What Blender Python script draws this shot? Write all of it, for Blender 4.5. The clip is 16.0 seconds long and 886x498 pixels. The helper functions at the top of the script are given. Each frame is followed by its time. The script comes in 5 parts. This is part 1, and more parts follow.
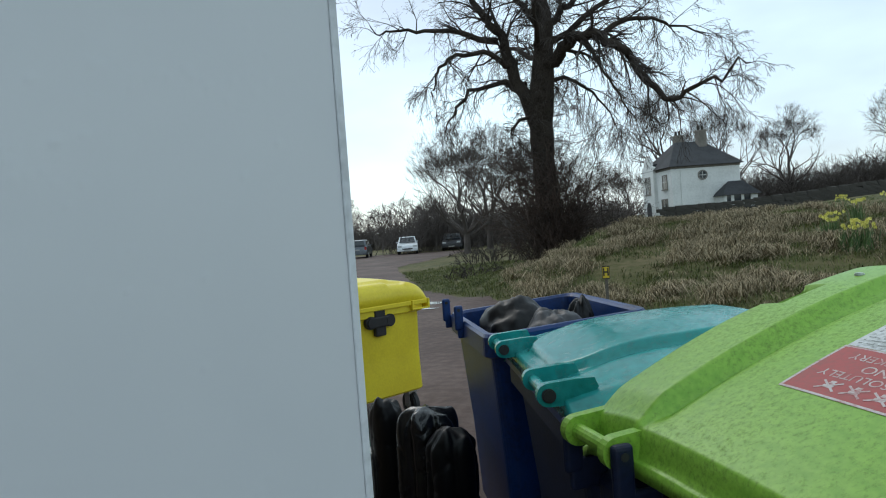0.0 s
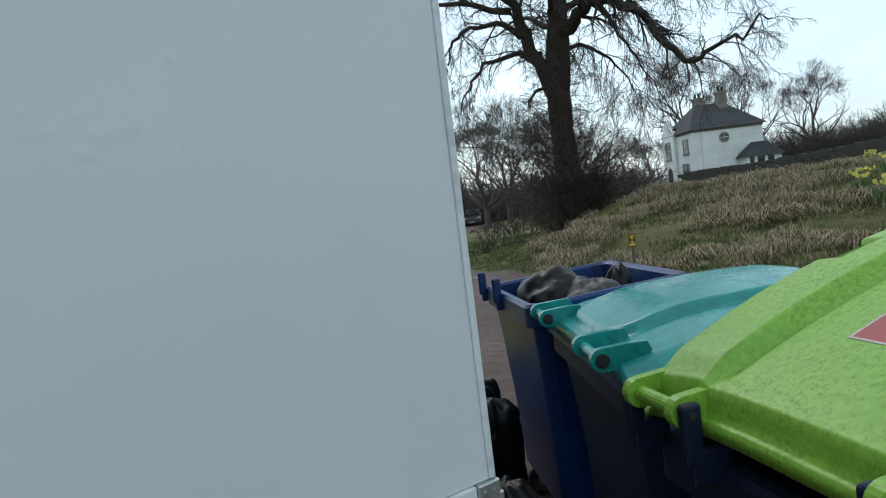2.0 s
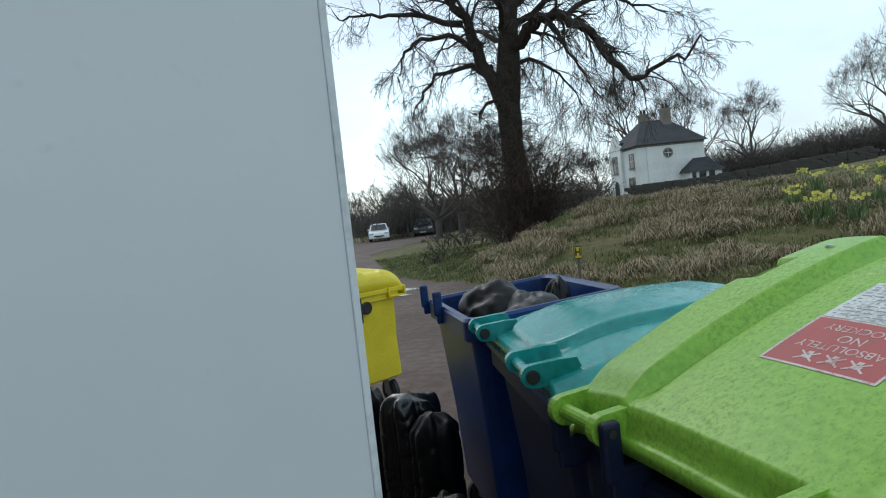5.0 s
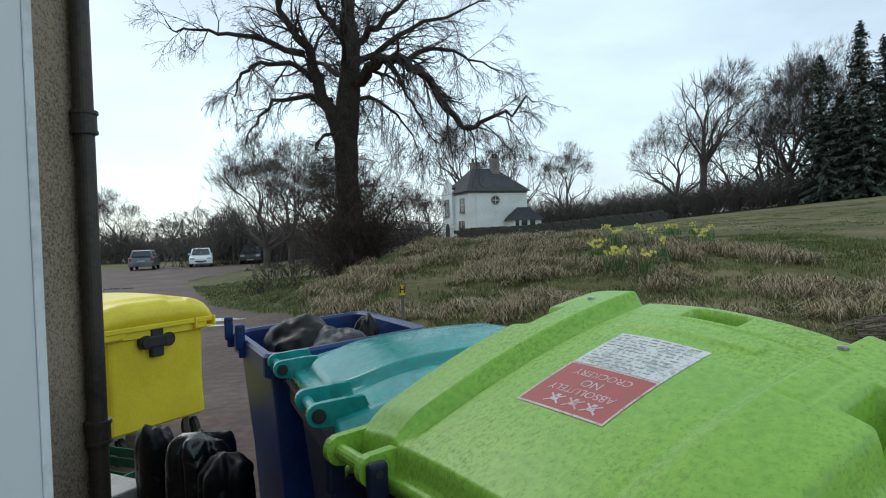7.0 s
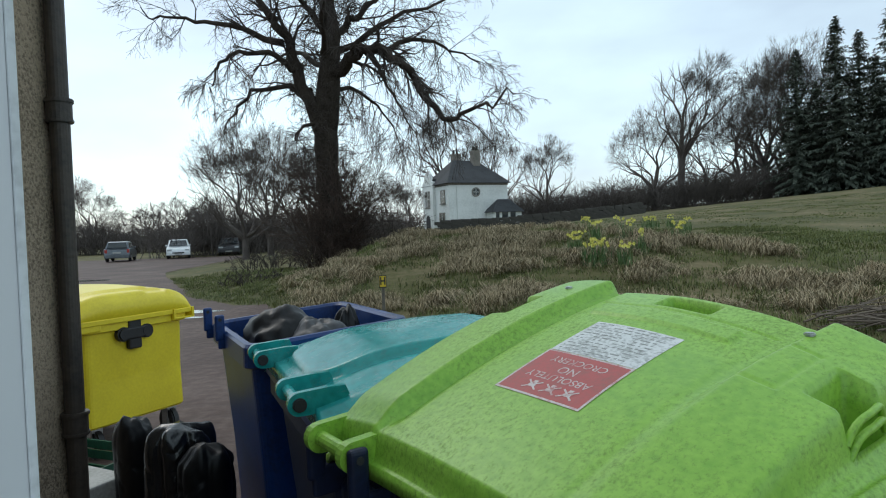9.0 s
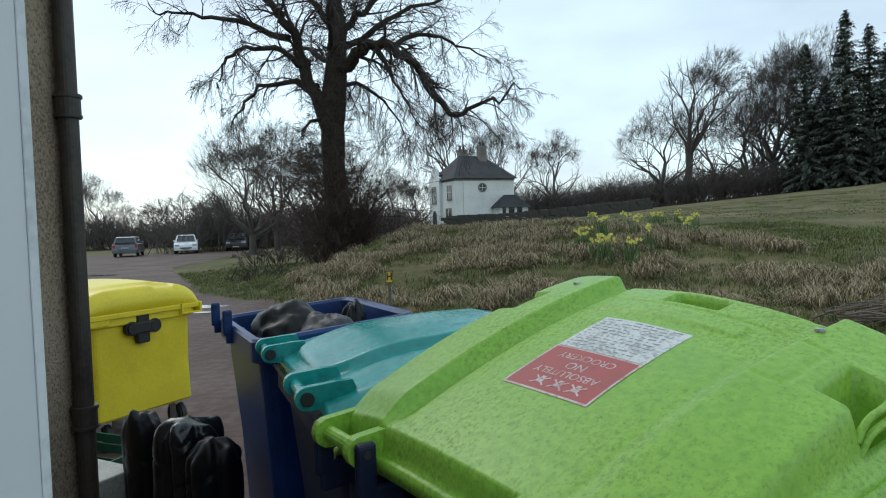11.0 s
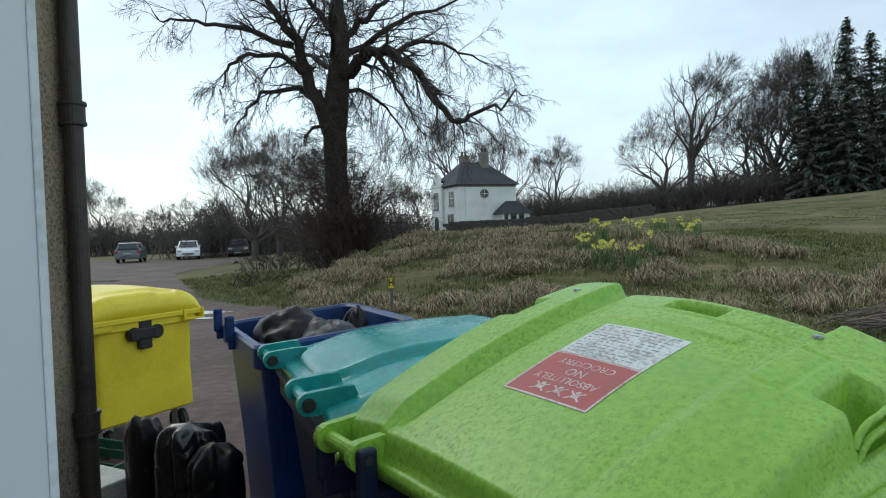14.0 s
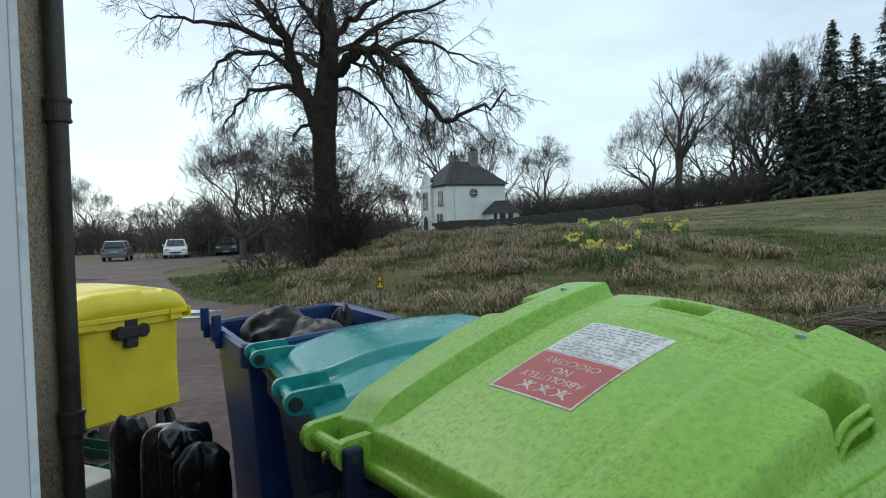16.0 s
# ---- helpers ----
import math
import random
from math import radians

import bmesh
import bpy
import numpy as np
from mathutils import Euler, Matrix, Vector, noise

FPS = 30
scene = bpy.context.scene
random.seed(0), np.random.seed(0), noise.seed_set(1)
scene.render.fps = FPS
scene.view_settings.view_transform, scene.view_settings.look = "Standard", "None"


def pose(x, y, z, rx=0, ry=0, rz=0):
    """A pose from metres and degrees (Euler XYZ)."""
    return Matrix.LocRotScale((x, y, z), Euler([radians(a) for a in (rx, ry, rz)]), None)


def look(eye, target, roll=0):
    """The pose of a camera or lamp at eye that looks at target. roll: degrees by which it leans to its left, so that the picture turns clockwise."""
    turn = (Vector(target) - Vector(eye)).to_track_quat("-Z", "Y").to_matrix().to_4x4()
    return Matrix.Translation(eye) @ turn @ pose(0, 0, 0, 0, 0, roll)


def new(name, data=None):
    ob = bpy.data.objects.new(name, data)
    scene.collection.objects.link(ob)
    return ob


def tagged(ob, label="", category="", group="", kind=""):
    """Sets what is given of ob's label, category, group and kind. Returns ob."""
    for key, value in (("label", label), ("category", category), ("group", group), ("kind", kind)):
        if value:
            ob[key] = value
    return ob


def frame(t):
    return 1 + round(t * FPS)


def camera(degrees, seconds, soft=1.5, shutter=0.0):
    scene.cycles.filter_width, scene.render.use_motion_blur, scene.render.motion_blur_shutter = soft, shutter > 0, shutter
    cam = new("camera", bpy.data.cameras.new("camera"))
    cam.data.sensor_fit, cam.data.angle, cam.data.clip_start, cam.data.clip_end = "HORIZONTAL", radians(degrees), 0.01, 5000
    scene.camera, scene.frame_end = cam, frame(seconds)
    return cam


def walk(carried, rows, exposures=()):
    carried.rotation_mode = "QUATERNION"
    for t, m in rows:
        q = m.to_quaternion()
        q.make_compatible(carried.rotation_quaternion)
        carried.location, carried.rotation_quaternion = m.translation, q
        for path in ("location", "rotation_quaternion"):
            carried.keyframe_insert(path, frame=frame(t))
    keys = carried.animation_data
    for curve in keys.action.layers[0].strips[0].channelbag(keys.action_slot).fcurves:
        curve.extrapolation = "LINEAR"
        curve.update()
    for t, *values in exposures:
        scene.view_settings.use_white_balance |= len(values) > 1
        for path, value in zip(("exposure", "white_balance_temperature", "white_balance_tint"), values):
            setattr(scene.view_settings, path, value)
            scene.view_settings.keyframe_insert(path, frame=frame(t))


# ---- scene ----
cam = camera(69.7, 16.0, soft=1.1)
PATH = [
    (0, (0.056, -0.043, 1.5), (-0.665, 1.822, 1.452), -4.2),
    (0.5, (0.017, -0.049, 1.5), (-0.869, 1.744, 1.492), -6.1),
    (1, (-0.007, -0.057, 1.492), (-0.818, 1.77, 1.423), -7.2),
    (1.5, (-0.018, -0.066, 1.493), (-0.834, 1.757, 1.393), -7.2),
    (2, (-0.007, -0.078, 1.496), (-0.792, 1.758, 1.382), -7.0),
    (2.5, (0.0, -0.066, 1.491), (-0.752, 1.783, 1.368), -7.4),
    (3, (-0.001, -0.067, 1.492), (-0.735, 1.788, 1.36), -7.3),
    (5.5, (0.072, -0.045, 1.508), (-0.483, 1.875, 1.435), -5.3),
    (6, (0.121, -0.04, 1.509), (-0.2, 1.934, 1.465), -3.2),
    (6.5, (0.13, -0.035, 1.508), (-0.056, 1.956, 1.469), -2.8),
    (7, (0.128, -0.042, 1.508), (0.005, 1.954, 1.476), -2.1),
    (7.5, (0.128, -0.052, 1.508), (0.024, 1.945, 1.478), -1.9),
    (8, (0.132, -0.062, 1.508), (0.045, 1.935, 1.479), -1.8),
    (8.5, (0.13, -0.061, 1.504), (0.061, 1.937, 1.46), -1.8),
    (9, (0.13, -0.057, 1.504), (0.067, 1.941, 1.444), -2.0),
    (11.5, (0.127, -0.056, 1.503), (0.039, 1.94, 1.429), -2.0),
    (12, (0.128, -0.062, 1.504), (0.039, 1.935, 1.429), -2.1),
    (12.5, (0.13, -0.064, 1.505), (0.045, 1.933, 1.437), -2.2),
    (13, (0.13, -0.067, 1.506), (0.046, 1.93, 1.448), -2.0),
    (13.5, (0.13, -0.068, 1.506), (0.04, 1.929, 1.452), -1.9),
    (14, (0.13, -0.067, 1.505), (0.041, 1.93, 1.451), -1.9),
    (14.5, (0.132, -0.063, 1.503), (0.053, 1.934, 1.439), -2.0),
    (15, (0.135, -0.064, 1.505), (0.07, 1.934, 1.441), -2.1),
    (15.5, (0.138, -0.068, 1.505), (0.083, 1.93, 1.448), -2.1),
    (16, (0.134, -0.069, 1.504), (0.079, 1.93, 1.447), -1.7),
]
walk(cam, [(t, look(eye, target, roll)) for t, eye, target, roll in PATH], [(0, -0.03), (0.8, -0.03), (2.0, 0.06), (3.2, 0.08), (5.5, 0.02), (7.0, 0.0), (16.0, 0.0)])

# ---- world and light ----
world = bpy.data.worlds.new("overcast_sky")
scene.world = world
world.use_nodes = True
wn, wl = world.node_tree.nodes, world.node_tree.links
wn.clear()
w_out = wn.new("ShaderNodeOutputWorld")
w_sky = wn.new("ShaderNodeTexSky")
w_sky.sky_type, w_sky.sun_disc = "NISHITA", False
w_sky.sun_elevation, w_sky.sun_rotation = radians(42), radians(-50)
w_b1 = wn.new("ShaderNodeBackground")
w_b1.inputs[1].default_value = 0.05
wl.new(w_sky.outputs[0], w_b1.inputs[0])
w_tc = wn.new("ShaderNodeTexCoord")
w_map = wn.new("ShaderNodeMapping")
w_map.inputs["Scale"].default_value = (1.0, 1.0, 2.6)
w_no = wn.new("ShaderNodeTexNoise")
w_no.inputs["Scale"].default_value, w_no.inputs["Detail"].default_value, w_no.inputs["Roughness"].default_value = 2.1, 5, 0.5
w_ra = wn.new("ShaderNodeValToRGB")
w_ra.color_ramp.elements[0].position, w_ra.color_ramp.elements[0].color = 0.33, (0.52, 0.63, 0.72, 1)
w_ra.color_ramp.elements[1].position, w_ra.color_ramp.elements[1].color = 0.60, (0.74, 0.93, 0.98, 1)
w_b2 = wn.new("ShaderNodeBackground")
w_b2.inputs[1].default_value = 0.92
w_add = wn.new("ShaderNodeAddShader")
wl.new(w_tc.outputs["Generated"], w_map.inputs[0])
wl.new(w_map.outputs[0], w_no.inputs["Vector"])
wl.new(w_no.outputs["Fac"], w_ra.inputs[0])
wl.new(w_ra.outputs[0], w_b2.inputs[0])
wl.new(w_b1.outputs[0], w_add.inputs[0])
wl.new(w_b2.outputs[0], w_add.inputs[1])
wl.new(w_add.outputs[0], w_out.inputs[0])

sun_data = bpy.data.lights.new("sun", "SUN")
sun_data.energy, sun_data.angle, sun_data.color = 0.7, radians(25), (1.0, 0.96, 0.9)
sun = new("sun", sun_data)
sun.matrix_world = look((0, 0, 0), (0.45, -0.55, -0.75))

# ---- materials ----


def mat(name, colour, rough=0.6, metal=0.0, dark=None, scale=8.0, fine=60.0, bump=0.0, amount=0.5, island=0.0, spec=0.5, bumpscale=None, dirt=None, dirt_scale=70.0, dirt_cut=0.60):
    """A surface with stains at a large scale, grain at a small one and a fine relief."""
    m = bpy.data.materials.new(name)
    m.use_nodes = True
    n, l = m.node_tree.nodes, m.node_tree.links
    b = n["Principled BSDF"]
    b.inputs["Roughness"].default_value, b.inputs["Metallic"].default_value = rough, metal
    b.inputs["Specular IOR Level"].default_value = spec
    tc = n.new("ShaderNodeTexCoord")
    big, small = n.new("ShaderNodeTexNoise"), n.new("ShaderNodeTexNoise")
    big.inputs["Scale"].default_value, big.inputs["Detail"].default_value = scale, 6
    small.inputs["Scale"].default_value, small.inputs["Detail"].default_value = fine, 4
    for t in (big, small):
        l.new(tc.outputs["Object"], t.inputs["Vector"])
    ramp = n.new("ShaderNodeValToRGB")
    d = dark or tuple(c * 0.55 for c in colour)
    ramp.color_ramp.elements[0].position, ramp.color_ramp.elements[0].color = 0.32, (*d, 1)
    ramp.color_ramp.elements[1].position, ramp.color_ramp.elements[1].color = 0.62, (*colour, 1)
    mx = n.new("ShaderNodeMath")
    mx.operation = "MULTIPLY_ADD"
    mx.inputs[1].default_value = amount
    l.new(small.outputs["Fac"], mx.inputs[0])
    sub = n.new("ShaderNodeMath")
    sub.operation = "MULTIPLY_ADD"
    sub.inputs[1].default_value, sub.inputs[2].default_value = 1 - amount * 0.6, -0.2 * amount + 0.06
    l.new(big.outputs["Fac"], sub.inputs[0])
    l.new(sub.outputs[0], mx.inputs[2])
    last = mx
    if island:
        g = n.new("ShaderNodeNewGeometry")
        im = n.new("ShaderNodeMath")
        im.operation = "MULTIPLY_ADD"
        im.inputs[1].default_value = island
        l.new(g.outputs["Random Per Island"], im.inputs[0])
        l.new(mx.outputs[0], im.inputs[2])
        s2 = n.new("ShaderNodeMath")
        s2.operation = "SUBTRACT"
        s2.inputs[1].default_value = island / 2
        l.new(im.outputs[0], s2.inputs[0])
        last = s2
    l.new(last.outputs[0], ramp.inputs[0])
    if dirt:
        sp = n.new("ShaderNodeTexNoise")
        sp.inputs["Scale"].default_value, sp.inputs["Detail"].default_value, sp.inputs["Roughness"].default_value = dirt_scale, 10, 0.78
        mp = n.new("ShaderNodeMapping")
        mp.inputs["Scale"].default_value = (1.0, 0.7, 0.8)
        mp.inputs["Rotation"].default_value = (0, 0, 0.7)
        l.new(tc.outputs["Object"], mp.inputs[0])
        l.new(mp.outputs[0], sp.inputs["Vector"])
        ad = n.new("ShaderNodeMath")
        ad.operation = "MULTIPLY_ADD"
        ad.inputs[1].default_value = 0.35
        l.new(big.outputs["Fac"], ad.inputs[0])
        l.new(sp.outputs["Fac"], ad.inputs[2])
        rg = n.new("ShaderNodeMapRange")
        rg.inputs["From Min"].default_value, rg.inputs["From Max"].default_value = dirt_cut + 0.08, dirt_cut + 0.40
        l.new(ad.outputs[0], rg.inputs["Value"])
        mxc = n.new("ShaderNodeMix")
        mxc.data_type = "RGBA"
        l.new(rg.outputs[0], mxc.inputs[0])
        l.new(ramp.outputs[0], mxc.inputs[6])
        mxc.inputs[7].default_value = (*dirt, 1)
        l.new(mxc.outputs[2], b.inputs["Base Color"])
        rr = n.new("ShaderNodeMapRange")
        rr.inputs["To Min"].default_value, rr.inputs["To Max"].default_value = rough, min(1, rough + 0.4)
        l.new(rg.outputs[0], rr.inputs["Value"])
        l.new(rr.outputs[0], b.inputs["Roughness"])
    else:
        l.new(ramp.outputs[0], b.inputs["Base Color"])
    if bump:
        bp = n.new("ShaderNodeBump")
        bp.inputs["Strength"].default_value, bp.inputs["Distance"].default_value = bump, 0.01
        src = small
        if bumpscale:
            src = n.new("ShaderNodeTexNoise")
            src.inputs["Scale"].default_value, src.inputs["Detail"].default_value = bumpscale, 5
            l.new(tc.outputs["Object"], src.inputs["Vector"])
        l.new(src.outputs["Fac"], bp.inputs["Height"])
        l.new(bp.outputs[0], b.inputs["Normal"])
    return m


def two(name, stops, scale, rough=0.9, bump=0.6, detail=8, fine=None):
    """A natural surface: a ramp of several colours over coarse noise mixed with fine noise."""
    m = bpy.data.materials.new(name)
    m.use_nodes = True
    n, l = m.node_tree.nodes, m.node_tree.links
    b = n["Principled BSDF"]
    b.inputs["Roughness"].default_value = rough
    b.inputs["Specular IOR Level"].default_value = 0.25
    tc = n.new("ShaderNodeTexCoord")
    a, c = n.new("ShaderNodeTexNoise"), n.new("ShaderNodeTexNoise")
    a.inputs["Scale"].default_value, a.inputs["Detail"].default_value = scale, detail
    c.inputs["Scale"].default_value, c.inputs["Detail"].default_value = fine or scale * 14, 6
    l.new(tc.outputs["Object"], a.inputs["Vector"])
    l.new(tc.outputs["Object"], c.inputs["Vector"])
    mix = n.new("ShaderNodeMix")
    mix.inputs[0].default_value = 0.4
    l.new(a.outputs["Fac"], mix.inputs[2])
    l.new(c.outputs["Fac"], mix.inputs[3])
    r = n.new("ShaderNodeValToRGB")
    e = r.color_ramp.elements
    while len(e) < len(stops):
        e.new(0.5)
    for k, (p, col) in enumerate(stops):
        e[k].position, e[k].color = p, (*col, 1)
    l.new(mix.outputs[0], r.inputs[0])
    l.new(r.outputs[0], b.inputs["Base Color"])
    bp = n.new("ShaderNodeBump")
    bp.inputs["Strength"].default_value, bp.inputs["Distance"].default_value = bump, 0.03
    l.new(c.outputs["Fac"], bp.inputs["Height"])
    l.new(bp.outputs[0], b.inputs["Normal"])
    return m


M = {
    "grass": two("rough_grass", [(0.30, (0.046, 0.050, 0.016)), (0.47, (0.090, 0.084, 0.030)), (0.60, (0.145, 0.116, 0.056)), (0.70, (0.23, 0.175, 0.098))], 0.35, bump=0.9),
    "road": two("wet_gravel_road", [(0.3, (0.042, 0.027, 0.024)), (0.5, (0.085, 0.054, 0.046)), (0.7, (0.15, 0.105, 0.090))], 0.6, rough=0.75, bump=0.5),
    "panel": mat("white_gloss_paint", (0.65, 0.67, 0.685), 0.32, dark=(0.60, 0.625, 0.645), scale=1.2, fine=9, bump=0.05, amount=0.3, bumpscale=14),
    "panel_edge": mat("white_edge_paint", (0.66, 0.69, 0.71), 0.45, dark=(0.42, 0.44, 0.45), scale=6, fine=90, bump=0.1),
    "steel": mat("galvanised_steel", (0.55, 0.57, 0.58), 0.38, 0.9, scale=20, fine=120),
    "pebbledash": mat("tan_roughcast", (0.37, 0.285, 0.20), 0.95, dark=(0.12, 0.088, 0.060), scale=2.2, fine=95, bump=1.0, amount=0.95),
    "iron": mat("brown_painted_iron", (0.050, 0.037, 0.028), 0.5, dark=(0.016, 0.013, 0.011), scale=7, fine=50, bump=0.25),
    "lime": mat("lime_green_plastic", (0.262, 0.495, 0.052), 0.40, dark=(0.165, 0.365, 0.030), scale=3.5, fine=60, bump=0.05, amount=0.6, dirt=(0.075, 0.125, 0.020), dirt_scale=130.0, dirt_cut=0.575),
    "teal": mat("teal_plastic", (0.022, 0.33, 0.315), 0.2, dark=(0.010, 0.21, 0.20), scale=7, fine=40, bump=0.22, amount=0.6, bumpscale=11, dirt=(0.03, 0.09, 0.08), dirt_scale=30.0, dirt_cut=0.60),
    "blue": mat("blue_plastic", (0.004, 0.036, 0.165), 0.36, dark=(0.004, 0.014, 0.055), scale=4, fine=70, bump=0.05),
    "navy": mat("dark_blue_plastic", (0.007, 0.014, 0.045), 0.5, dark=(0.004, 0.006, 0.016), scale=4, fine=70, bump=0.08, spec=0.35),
    "yellow": mat("yellow_plastic", (0.84, 0.68, 0.030), 0.4, dark=(0.68, 0.52, 0.022), scale=2.5, fine=60, bump=0.04, amount=0.35),
    "black": mat("black_rubber", (0.022, 0.022, 0.024), 0.55, scale=12, fine=90, bump=0.1),
    "bag": mat("black_bag_film", (0.010, 0.010, 0.011), 0.24, dark=(0.005, 0.005, 0.006), scale=9, fine=38, bump=0.6, amount=0.4, bumpscale=20, spec=0.7),
    "drybag": mat("dull_black_bag_film", (0.006, 0.006, 0.007), 0.42, dark=(0.003, 0.003, 0.004), scale=9, fine=38, bump=0.35, amount=0.4, bumpscale=9, spec=0.28),
    "greybag": mat("grey_bag_film", (0.040, 0.040, 0.044), 0.5, dark=(0.015, 0.015, 0.017), scale=7, fine=40, bump=0.5, bumpscale=15),
    "crate": mat("green_crate_plastic", (0.012, 0.10, 0.060), 0.5, scale=8, fine=60),
    "board": mat("weathered_white_board", (0.42, 0.42, 0.40), 0.6, dark=(0.22, 0.22, 0.20), scale=6, fine=60),
    "red": mat("faded_red_label", (0.46, 0.085, 0.080), 0.55, dark=(0.30, 0.10, 0.085), scale=14, fine=120, amount=0.5),
    "white": mat("worn_white_label", (0.66, 0.67, 0.66), 0.55, dark=(0.26, 0.27, 0.25), scale=22, fine=130, amount=0.85),
    "ink": mat("grey_label_ink", (0.30, 0.31, 0.29), 0.6, scale=30, fine=150),
    "print": mat("worn_white_print", (0.62, 0.54, 0.52), 0.55, dark=(0.44, 0.13, 0.12), scale=40, fine=160),
    "bark": mat("dark_wet_bark", (0.050, 0.040, 0.032), 0.95, dark=(0.014, 0.011, 0.009), scale=3, fine=16, bump=1.0, amount=0.8, spec=0.2),
    "twig": mat("brown_twigs", (0.050, 0.039, 0.033), 0.9, dark=(0.026, 0.020, 0.017), scale=0.8, fine=9, amount=0.5),
    "briar": mat("russet_shoots", (0.066, 0.042, 0.032), 0.9, dark=(0.030, 0.020, 0.016), scale=1.0, fine=9, amount=0.5),
    # paler than the near twigs: distance haze is put into the colour
    "hazed_twig": mat("hazed_distant_branches", (0.112, 0.093, 0.084), 0.95, dark=(0.062, 0.051, 0.046), scale=0.25, fine=2, amount=0.5),
    # dark needles with the haze of distance mixed into their colour
    "needles": mat("hazed_conifer_needles", (0.085, 0.100, 0.074), 0.9, dark=(0.038, 0.050, 0.038), scale=0.5, fine=5, amount=0.6, island=0.5),
    "blade": mat("dry_grass_blades", (0.42, 0.335, 0.21), 0.85, dark=(0.10, 0.078, 0.036), scale=0.45, fine=2.5, amount=0.6, island=0.9),
    "green_blade": mat("green_grass_blades", (0.150, 0.168, 0.046), 0.8, dark=(0.058, 0.075, 0.021), scale=0.6, fine=4, amount=0.5, island=0.7),
    "leaf": mat("daffodil_leaves", (0.10, 0.17, 0.05), 0.6, dark=(0.05, 0.10, 0.03), scale=6, fine=40, island=0.4),
    "petal": mat("daffodil_petals", (0.80, 0.74, 0.20), 0.6, dark=(0.62, 0.54, 0.09), scale=8, fine=50, island=0.5),
    "render": mat("white_rendered_wall", (0.74, 0.75, 0.73), 0.9, dark=(0.56, 0.57, 0.55), scale=0.5, fine=5, bump=0.2, amount=0.45),
    "slate": mat("dark_slate", (0.045, 0.046, 0.050), 0.9, dark=(0.024, 0.024, 0.026), scale=0.8, fine=7, bump=0.5),
    "stone": mat("grey_sandstone", (0.21, 0.19, 0.165), 0.95, dark=(0.10, 0.09, 0.08), scale=1.5, fine=16, bump=0.6),
    "drystone": mat("dark_mossy_stone", (0.055, 0.050, 0.043), 0.95, dark=(0.02, 0.02, 0.017), scale=1.2, fine=12, bump=0.8, island=0.4),
    "glass": mat("dark_window_glass", (0.030, 0.035, 0.040), 0.12, scale=2, fine=10),
    "frame": mat("painted_window_frame", (0.62, 0.62, 0.60), 0.6, scale=3, fine=30),
    "car_white": mat("white_car_paint", (0.76, 0.78, 0.80), 0.25, scale=1, fine=8, dark=(0.70, 0.72, 0.74)),
    "car_grey": mat("blue_grey_car_paint", (0.13, 0.145, 0.165), 0.28, metal=0.4, scale=1, fine=8),
    "car_dark": mat("dark_grey_car_paint", (0.050, 0.050, 0.056), 0.28, metal=0.3, scale=1, fine=8),
    "lamp_red": mat("red_lamp_glass", (0.35, 0.02, 0.015), 0.2, scale=5, fine=30),
    "lamp_clear": mat("clear_lamp_glass", (0.55, 0.57, 0.58), 0.15, scale=5, fine=30),
    "sign": mat("yellow_marker_plate", (0.68, 0.50, 0.03), 0.5, dark=(0.5, 0.36, 0.03), scale=12, fine=60),
    "stick": mat("cut_branches", (0.17, 0.13, 0.10), 0.9, dark=(0.065, 0.05, 0.04), scale=3, fine=30, bump=0.4, island=0.6),
    "water": mat("puddle_water", (0.06, 0.055, 0.05), 0.06, scale=1, fine=6),
    "post": mat("weathered_grey_post", (0.15, 0.135, 0.115), 0.9, scale=6, fine=50, bump=0.4),
}

# ---- building helpers ----


def part(name, bm, material, parent=None, label="", smooth=False):
    me = bpy.data.meshes.new(name)
    bm.to_mesh(me)
    bm.free()
    return mesh_part(name, me, material, parent, label, smooth)


def mesh_part(name, me, material, parent=None, label="", smooth=False):
    me.materials.append(material)
    if smooth:
        me.polygons.foreach_set("use_smooth", [True] * len(me.polygons))
    ob = new(name, me)
    if parent:
        ob.parent = parent
    if label:
        tagged(ob, label)
    return ob


def thing(name, m, label, category, group="", kind=""):
    ob = new(name)
    ob.empty_display_size = 0.2
    ob.matrix_world = m
    return tagged(ob, label, category, group, kind)


def box(bm, x0, x1, y0, y1, z0, z1, bevel=0.0, m=None, segs=2):
    r = bmesh.ops.create_cube(bm, size=1.0)
    vs = r["verts"]
    t = Matrix.Translation(((x0 + x1) / 2, (y0 + y1) / 2, (z0 + z1) / 2)) @ Matrix.Diagonal((x1 - x0, y1 - y0, z1 - z0, 1))
    bmesh.ops.transform(bm, matrix=(m @ t) if m else t, verts=vs)
    if bevel:
        es = list({e for v in vs for e in v.link_edges})
        bmesh.ops.bevel(bm, geom=es, offset=bevel, segments=segs, affect="EDGES", profile=0.5)
    return bm


def boxes(*args, bevel=0.0):
    bm = bmesh.new()
    for a in args:
        box(bm, *a, bevel=bevel)
    return bm


def tube(bm, a, b, r, r2=None, n=12, bevel=0.0):
    a, b = Vector(a), Vector(b)
    q = (b - a).to_track_quat("Z", "Y").to_matrix().to_4x4()
    res = bmesh.ops.create_cone(bm, cap_ends=True, segments=n, radius1=r, radius2=r if r2 is None else r2, depth=(b - a).length)
    bmesh.ops.transform(bm, matrix=Matrix.Translation((a + b) / 2) @ q, verts=res["verts"])
    if bevel:
        es = [e for e in {e for v in res["verts"] for e in v.link_edges} if len(e.link_faces) == 2 and any(len(f.verts) > 4 for f in e.link_faces)]
        bmesh.ops.bevel(bm, geom=es, offset=bevel, segments=2, affect="EDGES")
    return bm


